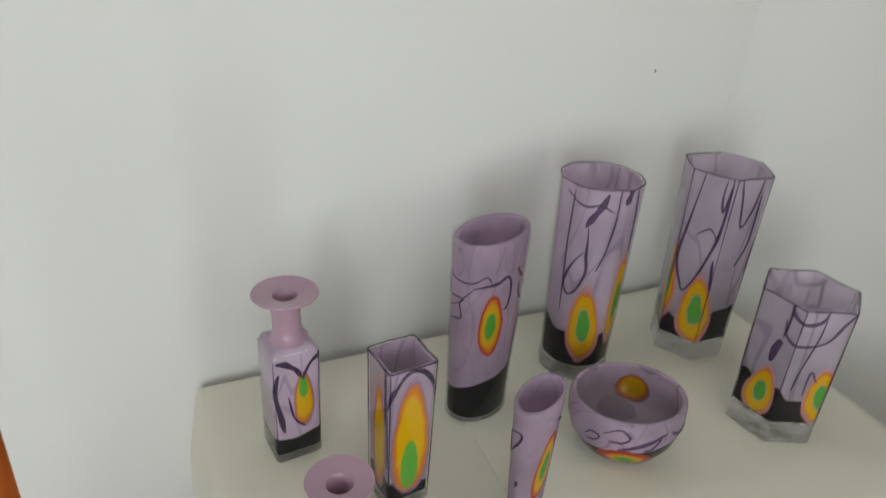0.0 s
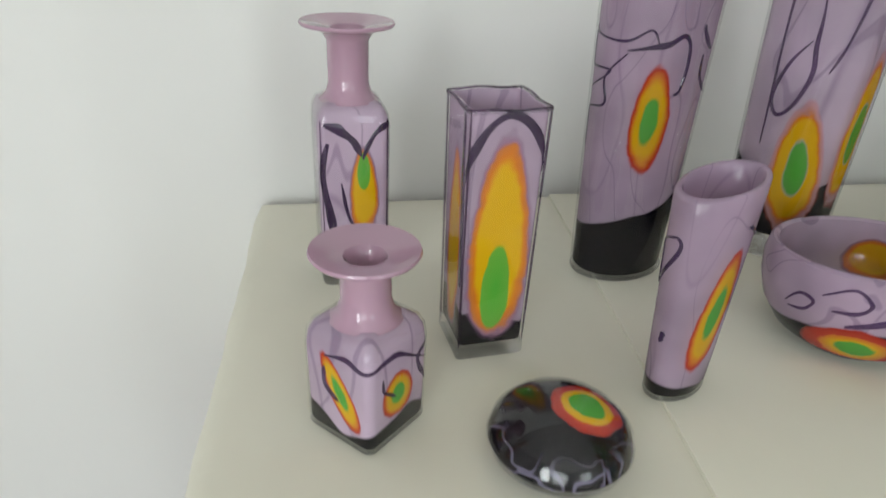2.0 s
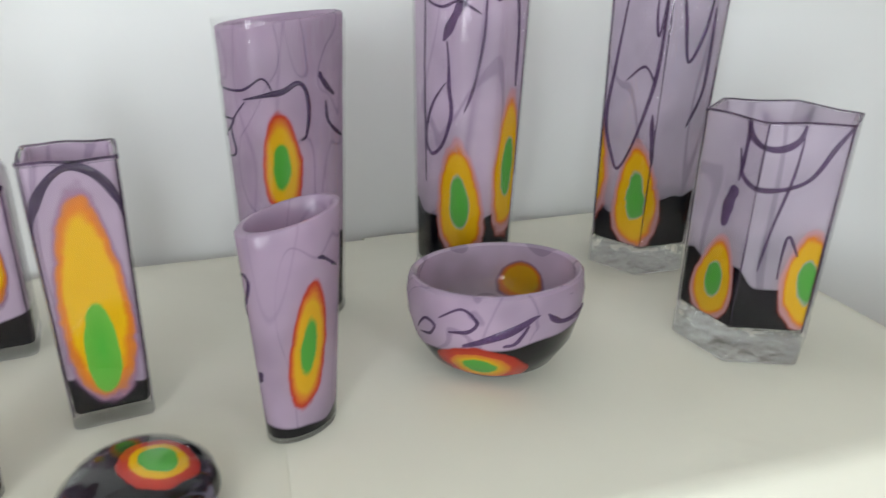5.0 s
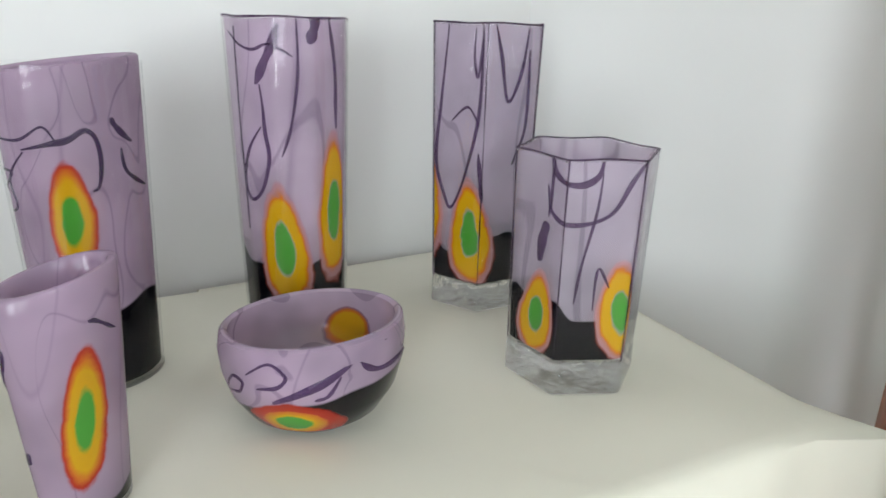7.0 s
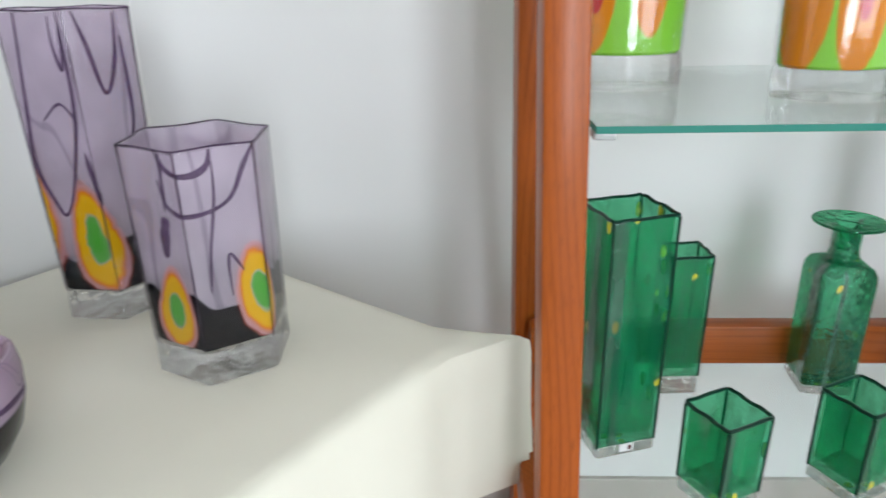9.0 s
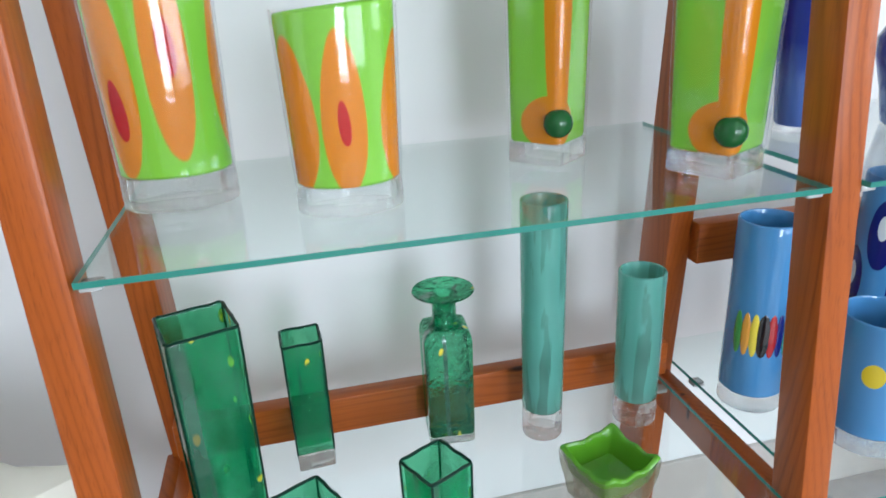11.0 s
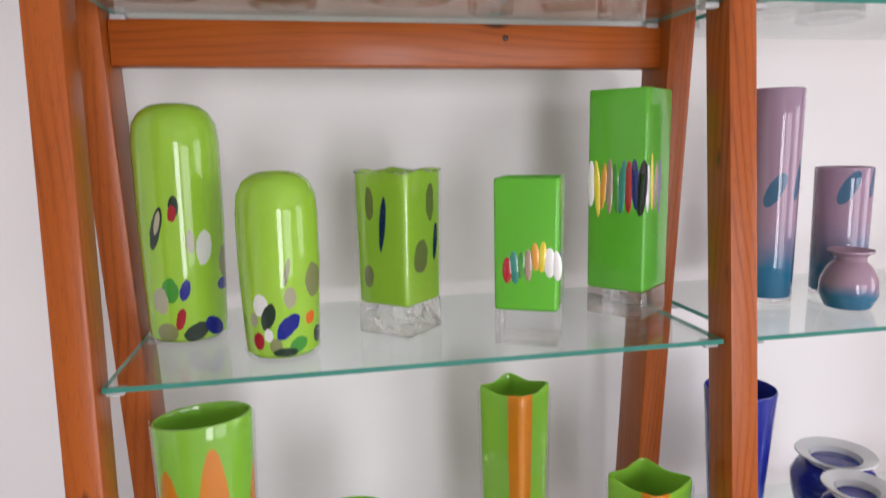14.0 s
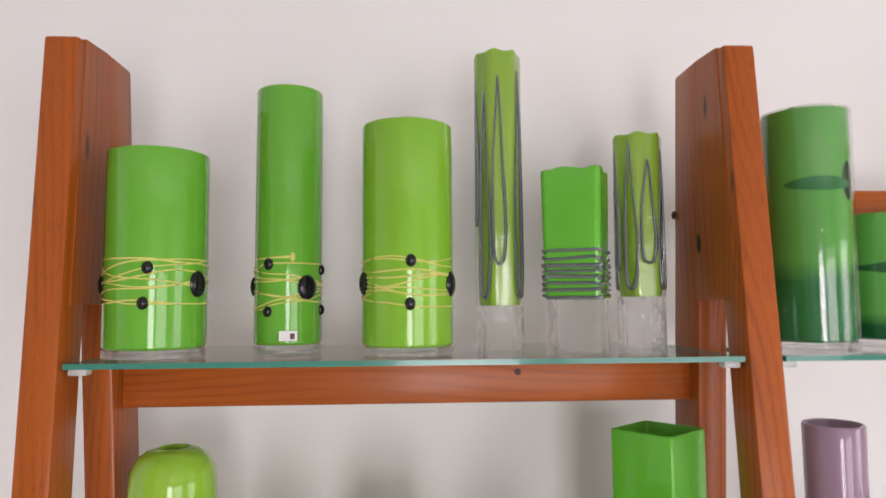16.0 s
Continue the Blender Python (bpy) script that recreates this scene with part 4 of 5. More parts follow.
def emerald(name, tint, cover, body, solid_share=0.0):
    g = Graph(name)
    tr = g.node("ShaderNodeBsdfTransparent", Color=(*tint, 1.0))
    smoke = g.noise(24, 4.0, g.stretch(1, 1, 0.4), rough=0.6, distortion=0.4)
    col = g.mix(smoke, tuple(c * 0.55 for c in body), body)
    vor = g.node("ShaderNodeTexVoronoi", Scale=45.0)
    g.feed(vor.inputs["Vector"], g.stretch(1, 1, 0.45))
    fleck = g.math("MULTIPLY", g.step(vor.outputs["Distance"], 0.26, 0.08), g.step(g.math("MULTIPLY", g.noise(11, 1.0), -1.0), -0.51, 0.03))
    col = g.mix(fleck, col, (0.62, 0.52, 0.02))
    streak = g.step(g.noise(34, 2.0, g.stretch(1, 1, 0.05), distortion=0.3), 0.42, 0.06)
    col = g.mix(g.math("MULTIPLY", streak, 0.8), col, (0.012, 0.05, 0.03))
    fleck = g.math("MAXIMUM", fleck, g.math("MULTIPLY", streak, 0.75))
    p = g.node("ShaderNodeBsdfPrincipled", Roughness=0.08)
    g.feed(p.inputs["Base Color"], col)
    p.inputs["Coat Weight"].default_value = 0.8
    b = g.node("ShaderNodeBump", Height=g.noise(70, 3.0), Strength=0.5 + 0.5 * solid_share, Distance=0.004 + 0.006 * solid_share)
    g.t.links.new(b.outputs[0], p.inputs["Normal"])
    see = tr.outputs[0]
    if solid_share:
        # a thick rippled body bends what is seen through it
        gl = g.node("ShaderNodeBsdfGlass", Color=(*tint, 1.0), Roughness=0.02, IOR=1.4)
        g.t.links.new(b.outputs[0], gl.inputs["Normal"])
        m0 = g.node("ShaderNodeMixShader", Fac=solid_share)
        g.t.links.new(see, m0.inputs[1])
        g.t.links.new(gl.outputs[0], m0.inputs[2])
        see = m0.outputs[0]
    m = g.node("ShaderNodeMixShader", Fac=g.math("ADD", g.math("MULTIPLY", g.math("SUBTRACT", smoke, 0.40), 1.0, clamp=True), g.math("MAXIMUM", cover, fleck)))
    g.t.links.new(see, m.inputs[1])
    g.t.links.new(p.outputs[0], m.inputs[2])
    g.t.links.new(m.outputs[0], g.out.inputs[0])
    return g.mat


M_EMERALD = emerald("emerald_glass", (0.48, 0.86, 0.67), 0.16, (0.035, 0.36, 0.17))
M_EMRIM = Graph("dark_green_rim").surface((0.003, 0.028, 0.016), 0.3, coat=0.15, Specular_IOR_Level=0.2)
M_PALEM = emerald("pale_emerald_glass", (0.42, 0.86, 0.64), 0.04, (0.03, 0.30, 0.16), 1.0)


def emerald_square(name, place, half, h, turn, label, base_h=0.016):
    t = thing(name, (*place, E0), label, "vase", EG)
    r = half * math.sqrt(2)
    ring = dense(ring_poly(4, 0.07, radians(turn), 3))
    wave = lambda x, y, z: (0.0005 * math.sin(23 * math.atan2(y, x)) + 0.0007 * math.sin(7 * math.atan2(y, x) + 1)) * (z > h - 0.006)
    part("body", cup(ring, [(base_h, r * 0.94), (base_h + 0.003, r * 0.97), (h * 0.5, r * 0.985), (h, r)], 0.005, base_h + 0.01, 0.003, wave), M_EMERALD, t)
    base_block(ring, r * 0.975, base_h, M_CLEARW, t)
    rim = [(x * r * 0.985, y * r * 0.985, h + wave(x * r, y * r, h)) for x, y in ring]
    part("rim", tube(bmesh.new(), rim + [rim[0]], 0.0023), M_EMRIM, t, "dark green glass rim")
    for k in range(4):
        a = radians(turn + 90 * k)
        part("edge", tube(bmesh.new(), [(math.cos(a) * r * s, math.sin(a) * r * s, z) for z, s in ((base_h, 0.955), (h * 0.5, 0.965), (h - 0.002, 0.98))], 0.0017), M_EMRIM, t)
    return t


paper_tag(emerald_square("square_vase", (0.838, 1.122), 0.0435, 0.330, -118, "tall square emerald green glass vase with dark edges"), -73, 0.0437, 0.012, 0.010, 0.006)
emerald_square("square_vase", (0.958, 1.252), 0.0295, 0.222, 48, "slim square emerald green glass vase", 0.03)
emerald_square("square_vase", (0.944, 1.008), 0.034, 0.122, -108, "short square emerald green glass vase")
emerald_square("square_vase", (1.112, 1.030), 0.034, 0.126, -108, "short square emerald green glass vase")
M_LIP = M_EMERALD
disc_bottle("green_bottle", (1.183, 1.258, E0), 40, 0.038, 0.205, 0.262, 0.049, 0.019, M_PALEM, "rippled emerald green glass bottle with a disc lip", EG, M_CLEARW, 0.014, False)


def streaky(name, base, dark):
    g = Graph(name)
    s = g.noise(52, 3.0, g.stretch(1, 1, 0.10), distortion=0.5)
    col = g.mix(g.math("MULTIPLY", g.step(s, 0.475, 0.05), 0.85), base, dark)
    col = g.mix(g.noise(10, 2.0), col, tuple(min(1, c * 1.25) for c in base))
    g.sheer, g.sheer_tint = g.math("ADD", 0.15, g.math("MULTIPLY", g.noise(30, 2.0, g.stretch(1, 1, 0.1)), 0.45)), (0.66, 0.90, 0.84)
    return g.surface(col, 0.1, coat=0.6, through=0.2, bump=s, bump_strength=0.3)


M_TURQ = streaky("turquoise_streaked_glass", (0.17, 0.46, 0.39), (0.06, 0.10, 0.07))
straight_vase("cylinder_vase", (1.332, 1.214, E0), ring_round(36), 0.033, 0.036, 0.406, 0.05, M_TURQ, "tall slim turquoise glass cylinder vase with streaks", EG, M_CLEARW, wall=0.005)
straight_vase("cylinder_vase", (1.496, 1.206, E0), ring_round(36), 0.036, 0.038, 0.272, 0.045, M_TURQ, "slim turquoise glass cylinder vase with streaks", EG, M_CLEARW, wall=0.005)


def make_ashtray():
    t = thing("square_dish", (1.362, 1.034, E0), "square lime green glass dish with drawn corners", "dish", EG)
    ring = [(x * 0.9, y * 0.9) for x, y in dense(ring_poly(4, 0.10, radians(-119), 5), 0.12)]
    def horn(x, y, z):
        a = math.atan2(y, x) - radians(-119)
        return (0.004 + 0.008 * max(0.0, math.cos(4 * a)) ** 2 + 0.002 * math.sin(9 * a)) * (z > 0.06)
    part("body", cup(ring, [(0.030, 0.055), (0.045, 0.066), (0.066, 0.078), (0.072, 0.080)], 0.012, 0.04, 0.003, horn), plain_glass("lime_dish_glass", (0.13, 0.38, 0.02), through=0.2), t)
    part("base", loft(bmesh.new(), ring, [(0, 0.055), (0.004, 0.066), (0.03, 0.072), (0.055, 0.080), (0.064, 0.082)], True, False, horn), sheer_glass("smoky_rippled_casing", (0.93, 0.93, 0.86), 0.03, 0.3, (0.22, 0.19, 0.10), 1.0, 0.08), t, "clear outer glass layer")
    base_block(ring, 0.056, 0.029, M_CLEARW, t)


make_ashtray()

# ---- second shelf: lime glass with orange ----
E1 = SHELF[1][0] + 0.0006
LIME, ORANGE, SCARLET = (0.26, 0.61, 0.055), (0.72, 0.25, 0.012), (0.52, 0.015, 0.012)
OG = "lime and orange glass on the second shelf"


def flame(d, s, z, w, h, lean=0.0):
    return [(d, s, z, w * 0.86, h, lean, ORANGE)]


def lens(d, s, z, w=0.010, h=0.037):
    return [(d, s, z, w, h, -0.05, SCARLET)]


straight_vase("oval_vase", (0.838, 1.215, E1), ring_round(44, 0.72), 0.071, 0.078, 0.362, 0.042,
              plain_glass("lime_flame_glass", LIME, spots=flame(-66, -0.004, 0.195, 0.029, 0.135) + flame(-144, 0.0, 0.168, 0.030, 0.128) + flame(0, 0.0, 0.18, 0.03, 0.12) + lens(-66, -0.003, 0.196) + lens(-142, 0.0, 0.125), eggs=0.15),
              "tall oval lime green glass vase with orange flames", OG, wall=0.007, cased=0.003, tilt=slant(0, 0.06, 0.345))
straight_vase("oval_vase", (1.044, 1.112, E1), ring_round(44, 0.72), 0.064, 0.070, 0.230, 0.034,
              plain_glass("short_lime_flame_glass", LIME, spots=flame(-94, 0.0, 0.118, 0.029, 0.092) + flame(-160, 0.0, 0.115, 0.03, 0.09) + flame(-14, 0.0, 0.115, 0.03, 0.09) + lens(-94, 0.0, 0.108, 0.007, 0.026), eggs=0.15),
              "short oval lime green glass vase with orange flames", OG, wall=0.006, cased=0.003, tilt=slant(0, 0.08, 0.225))

M_BALL = sheer_glass("green_glass_ball", (0.05, 0.24, 0.06), 0.02, 0.75, (0.02, 0.12, 0.03))


def bubble_vase(place, r, h, turn, name_mat, label, vertex):
    base_h = 0.030
    ring = dense(ring_poly(4, 0.16, radians(turn), 5))
    top_ring = 0.003
    mat = plain_glass(name_mat, LIME, spots=[(vertex, 0.0, h * 0.95, 0.021, h * 0.95, 0.0, ORANGE), (vertex, -0.010, 0.060, 0.034, 0.038, 0.0, ORANGE)])
    def peaks(x, y, z):
        a = math.atan2(y, x) - radians(turn)
        return (0.006 + top_ring * math.cos(4 * a)) * (z > h - 0.02)
    t = straight_vase("square_vase", (*place, E1), ring, r, r * 1.10, h, base_h, mat, label, OG, M_CLEAR, wall=0.005, cased=0.004, tilt=peaks)
    a = radians(vertex)
    part("ball", ball(bmesh.new(), (math.cos(a) * r * 0.80, math.sin(a) * r * 0.80, 0.060), 0.0205, 0.0205, 0.0205, 24), M_BALL, t, "dark green glass ball")
    return t


bubble_vase((1.346, 1.238), 0.062, 0.350, -95, "tall_lime_stripe_glass", "tall square lime glass vase with an orange stripe", -95)
bubble_vase((1.526, 1.096), 0.067, 0.232, -108, "short_lime_stripe_glass", "short square lime glass vase with an orange stripe", -108)

# ---- third shelf: leaf green glass with coloured marks ----
E2 = SHELF[2][0] + 0.0006
FG = "green glass on the third shelf"
LEAF, GRASS = (0.31, 0.58, 0.05), (0.115, 0.50, 0.04)


FLECK = {"white": (0.74, 0.75, 0.70), "blue": (0.01, 0.018, 0.24), "red": (0.38, 0.02, 0.03), "olive": (0.24, 0.26, 0.11), "leaf": (0.05, 0.30, 0.04), "ink": (0.02, 0.04, 0.025), "sand": (0.38, 0.37, 0.24), "fire": (0.75, 0.16, 0.02)}


def speckled(name, base, direction, flecks):
    """Lime glass with melted flecks: colour, sideways place, height, half width, half height, lean, in millimetres."""
    return plain_glass(name, base, spots=[(direction, x / 1000, z / 1000, w / 1000, h / 1000, lean, FLECK[c]) for c, x, z, w, h, lean in flecks], wobble=0.5)


TALL_FLECKS = [("ink", -35, 176, 7, 31, 0.2), ("sand", -33, 184, 3.5, 17, 0.2), ("ink", -9, 208, 7, 16, 0), ("red", -12, 198, 6, 12, 0.1), ("white", 28, 147, 11, 25, 0.1), ("sand", 10, 156, 6, 18, 0), ("olive", 57, 120, 9, 26, 0),
               ("leaf", -22, 87, 11, 18, 0), ("blue", -2, 86, 7, 15, 0.2), ("sand", -36, 71, 10, 20, 0), ("blue", 53, 87, 9, 10, 0), ("red", -10, 44, 7, 16, 0.2), ("ink", 10, 22, 17, 15, 0.4), ("blue", 36, 26, 12, 17, -0.3), ("olive", -30, 24, 14, 14, 0)]
SHORT_FLECKS = [("olive", 9, 126, 4, 19, 0.2), ("olive", 43, 111, 10, 23, 0), ("white", -27, 81, 10, 15, 0), ("ink", -18, 66, 9, 18, 0.2), ("sand", 12, 91, 8, 14, 0), ("blue", 7, 51, 13, 18, 0.5), ("fire", 37, 60, 6, 9, 0.1),
                ("sand", -36, 61, 5, 10, 0), ("white", -18, 41, 6, 9, 0), ("red", -31, 32, 7, 13, 0), ("leaf", 20, 25, 12, 12, 0.3), ("ink", 46, 32, 5, 13, 0), ("olive", -9, 26, 8, 11, 0), ("ink", 4, 16, 16, 7, 0)]


def capsule_vase(place, r, h, label, mat):
    t = thing("capsule_vase", (*place, E2), label, "vase", FG)
    prof = [(0.007, r * 0.80), (0.012, r * 0.9), (0.03, r * 0.93), (h * 0.5, r), (h - 0.055, r), (h - 0.03, r * 0.95), (h - 0.013, r * 0.8), (h - 0.004, r * 0.6), (h - 0.001, r * 0.45), (h, r * 0.36), (h - 0.004, r * 0.32), (h - 0.03, r * 0.4), (h - 0.031, r * 0.01)]
    part("body", loft(bmesh.new(), ring_round(44), prof), mat, t)
    part("base", loft(bmesh.new(), ring_round(44), [(0, r * 0.78), (0.002, r * 0.86), (0.0105, r * 0.945), (0.014, r * 0.955)], True, False), M_CASE, t, "clear glass foot")
    return t


capsule_vase((0.826, 1.236), 0.061, 0.353, "tall rounded lime glass vase with coloured flecks", speckled("tall_speckled_lime_glass", LEAF, -80, TALL_FLECKS))
capsule_vase((0.971, 1.118), 0.055, 0.256, "short rounded lime glass vase with coloured flecks", speckled("short_speckled_lime_glass", LEAF, -88, SHORT_FLECKS))

g3 = straight_vase("square_vase", (1.150, 1.208, E2), ring_poly(4, 0.10, radians(-88), 5), 0.068, 0.071, 0.250, 0.048,
                   plain_glass("leaf_patch_glass", LEAF, spots=[(-43, -0.01, 0.12, 0.018, 0.026, 0.0, (0.16, 0.20, 0.06)), (-133, 0.004, 0.175, 0.006, 0.042, 0.1, (0.004, 0.01, 0.09)), (-43, 0.016, 0.20, 0.011, 0.03, 0.0, (0.14, 0.2, 0.05)), (-43, 0.03, 0.14, 0.006, 0.03, 0.1, (0.004, 0.02, 0.08)), (-133, -0.02, 0.20, 0.008, 0.026, 0.0, (0.16, 0.2, 0.06)), (-133, -0.025, 0.09, 0.01, 0.02, 0.0, (0.18, 0.2, 0.08))], wobble=0.7),
                   "square lime glass vase with dark leaf patches", FG, M_CLEARW, wall=0.006, cased=0.003, rim_wave=0.003)

STROKES = {"white": (0.8, 0.8, 0.76), "yellow": (0.75, 0.6, 0.05), "amber": (0.7, 0.32, 0.04), "tan": (0.36, 0.25, 0.18), "teal": (0.02, 0.22, 0.17), "red": (0.38, 0.015, 0.02), "blue": (0.01, 0.015, 0.16), "black": (0.01, 0.01, 0.012), "green": (0.05, 0.26, 0.04), "lilac": (0.2, 0.14, 0.3)}
M_STROKE = {k: Graph(k + "_glass_stroke").surface(c, 0.1, coat=0.8) for k, c in STROKES.items()}


def stroke_band(t, half, turn, z, rows, tall, first, gap):
    """Upright coloured glass strokes set side by side round a square vase, on the face that looks to turn."""
    a = radians(turn)
    n, s = Vector((math.cos(a), math.sin(a), 0)), Vector((-math.sin(a), math.cos(a), 0))
    for k, (colour, dz, w) in enumerate(rows):
        p = n * half + s * (first + gap * k) + Vector((0, 0, z + dz))
        rot = Matrix.Rotation(a, 4, "Z") @ Matrix.Rotation(radians(4 * math.sin(k * 2.1)), 4, "X")
        part("stroke", ball(bmesh.new(), p, 0.0022, w * 1.2, tall * (0.85 + 0.2 * math.sin(k * 1.7) ** 2), 12, rot), M_STROKE[colour], t, colour + " glass stroke")


def banded_square(place, half, h, turn, z, tall, rows, label, matname, base_h, first=-0.86):
    t = straight_vase("square_vase", (*place, E2), ring_poly(4, 0.09, radians(turn + 45), 5), half * 1.39, half * 1.41, h, base_h, plain_glass(matname, GRASS, rough=0.2, coat=0.5), label, FG, M_CLEAR, wall=0.006)
    stroke_band(t, half * 0.985, turn, z, rows[0], tall, half * first, half * 0.215)
    stroke_band(t, half * 0.985, turn + 90, z, rows[1], tall, -half * 0.82, half * 0.3)
    return t


banded_square((1.330, 1.108), 0.0463, 0.240, -116, 0.122, 0.023, ([("red", -0.012, 0.006), ("teal", -0.008, 0.006), ("green", -0.004, 0.005), ("tan", -0.004, 0.005), ("amber", 0.008, 0.005), ("yellow", 0.008, 0.005), ("white", 0.0, 0.007), ("white", -0.004, 0.006)],
                                                                 [("blue", -0.006, 0.005), ("lilac", -0.006, 0.005)]), "square green glass vase with coloured strokes", "short_grass_glass", 0.052, -0.57)
banded_square((1.541, 1.224), 0.0510, 0.370, -140, 0.215, 0.046, ([("white", 0.004, 0.006), ("yellow", -0.004, 0.005), ("amber", 0.0, 0.005), ("tan", 0.0, 0.005), ("green", -0.002, 0.005), ("teal", 0.0, 0.006), ("red", 0.0, 0.006), ("blue", 0.004, 0.006), ("black", -0.002, 0.008)],
                                                                 [("white", -0.002, 0.006), ("yellow", 0.008, 0.005), ("tan", 0.002, 0.005), ("lilac", 0.0, 0.005)]), "tall square green glass vase with coloured strokes", "tall_grass_glass", 0.045)

# ---- top shelf: green cylinders with threads and dark dots ----
E3 = SHELF[3][0] + 0.0006
TG = "green glass on the top shelf"
M_THREAD = Graph("pale_yellow_thread").surface((0.62, 0.62, 0.16), 0.25, coat=0.5)
M_DOT = Graph("black_glass_dot").surface((0.008, 0.008, 0.01), 0.15, coat=0.25, Specular_IOR_Level=0.25)
M_GRASS, M_LIMECYL = plain_glass("grass_cylinder_glass", (0.13, 0.45, 0.04)), plain_glass("lime_cylinder_glass", (0.21, 0.50, 0.035))


def thread_vase(x, y, r, h, z0, z1, turns, dots, mat, label, seed, knob=False, tag=False):
    t = straight_vase("cylinder_vase", (x, y, E3), ring_round(44), r, r, h, 0.013, mat, label, TG, M_CLEAR, wall=0.006)
    rnd = random.Random(seed)
    for k in range(turns):
        a0, tip = rnd.uniform(0, 6.28), rnd.uniform(-0.016, 0.016)
        zc = z0 + (z1 - z0) * (k + 0.5) / turns + rnd.uniform(-0.005, 0.005)
        pts = []
        for j in range(49):
            a = a0 + j * 2 * math.pi / 48
            zz = zc + tip * math.sin(a - a0) + 0.003 * math.sin(3 * a + k)
            pts.append((math.cos(a) * (r + 0.0004), math.sin(a) * (r + 0.0004), max(z0, min(z1, zz))))
        part("thread", tube(bmesh.new(), pts, 0.0009 + 0.0004 * rnd.random(), 5), M_THREAD, t, "pale yellow glass thread")
    for deg, z, rr in dots:
        a = radians(deg)
        rot = Matrix.Rotation(a, 4, "Z")
        part("dot", ball(bmesh.new(), (math.cos(a) * r, math.sin(a) * r, z), 0.006, rr * 0.85, rr, 18, rot), M_DOT, t, "raised black glass dot")
    if knob:
        a = radians(-74)
        part("thread_end", ball(bmesh.new(), (math.cos(a) * r, math.sin(a) * r, z1 + 0.009), 0.004, 0.007, 0.007, 12), M_THREAD, t)
        pts = [(math.cos(b) * (r + 0.0006), math.sin(b) * (r + 0.0006), z1 + 0.006 + 0.003 * k / 20) for k, b in ((k, radians(-150 + 76 * k / 20)) for k in range(21))]
        part("thread", tube(bmesh.new(), pts, [0.0012 + 0.0014 * (k / 20) ** 3 for k in range(21)], 5), M_THREAD, t)
    if tag:
        paper_tag(t, -80, r + 0.0012, 0.026)
    return t


thread_vase(0.826, 1.150, 0.066, 0.276, 0.072, 0.130, 9, [(-80, 0.118, 0.0085), (-84, 0.073, 0.0085), (-168, 0.098, 0.016), (-20, 0.098, 0.018)], M_GRASS, "wide green glass cylinder vase with black dots", 3)
thread_vase(0.992, 1.218, 0.0485, 0.386, 0.062, 0.128, 8, [(-115, 0.127, 0.009), (-116, 0.060, 0.008), (-175, 0.096, 0.015), (-48, 0.094, 0.018), (-10, 0.12, 0.008), (-10, 0.062, 0.008)], M_GRASS, "tall slim green glass cylinder vase with black dots", 5, True, True)
thread_vase(1.167, 1.148, 0.0625, 0.316, 0.066, 0.136, 9, [(-86, 0.126, 0.0085), (-87, 0.070, 0.0085), (-160, 0.098, 0.016), (-22, 0.096, 0.017)], M_LIMECYL, "wide lime glass cylinder vase with black dots", 8)

M_LIMECORE = plain_glass("lime_core_glass", (0.36, 0.62, 0.06), through=0.3)
M_VEIN = Graph("grey_glass_vein").surface((0.17, 0.19, 0.20), 0.12, coat=0.6, metal=0.4)


def veined_vase(x, y, r, h, base_h, label, seed):
    """A lime core under a rippled clear layer with long grey loops on a clear foot."""
    t = thing("faceted_vase", (x, y, E3), label, "vase", TG)
    ring = [(c * (1 + 0.05 * math.cos(6 * math.atan2(s, c))), s * (1 + 0.05 * math.cos(6 * math.atan2(s, c)))) for c, s in ring_round(48)]
    part("body", cup(ring, [(base_h, r * 0.80), (base_h + 0.01, r * 0.84), (h * 0.5, r * 0.88), (h, r * 0.95)], 0.006, base_h + 0.01, 0.003, lambda px, py, z: 0.002 * math.sin(6 * math.atan2(py, px)) * (z > h - 0.01)), M_LIMECORE, t)
    part("casing", loft(bmesh.new(), ring, [(base_h, r * 0.98), (h * 0.3, r * 1.0), (h * 0.7, r * 0.97), (h - 0.002, r * 0.97)], False, False), sheer_glass("rippled_casing", (0.97, 0.98, 0.97), 0.03, ripple=0.5), t, "rippled clear outer layer")
    base_block(ring, r * 0.96, base_h, M_CLEARW, t)
    rnd = random.Random(seed)
    for k in range(8):
        # a drawn-out loop: round at the bottom, its two arms closing near the rim
        a, w = 2 * math.pi * k / 8 + rnd.uniform(-0.15, 0.15), rnd.uniform(0.26, 0.36)
        low, up = base_h + (0.012 if k % 2 else 0.03 + 0.25 * rnd.random() * (h - base_h)), h * rnd.uniform(0.86, 0.99)
        pts, fat = [], []
        for j in range(37):
            s = 2 * j / 36 - 1
            u = s * s
            aa = a + math.copysign(w * 2.1 * math.sqrt(u) ** 0.7 * (1 - u) ** 0.8 * (1 - 0.45 * u), s) + 0.02 * math.sin(9 * u + k)
            pts.append((math.cos(aa) * r * 0.965, math.sin(aa) * r * 0.965, low + (up - low) * u))
            fat.append(0.0026 - 0.0013 * u)
        part("vein", tube(bmesh.new(), pts, fat, 6), M_VEIN, t, "grey glass vein")
    return t


veined_vase(1.308, 1.238, 0.036, 0.455, 0.066, "tall slim lime glass vase with grey veins", 2)
veined_vase(1.533, 1.255, 0.038, 0.332, 0.078, "slim lime glass vase with grey veins", 6)


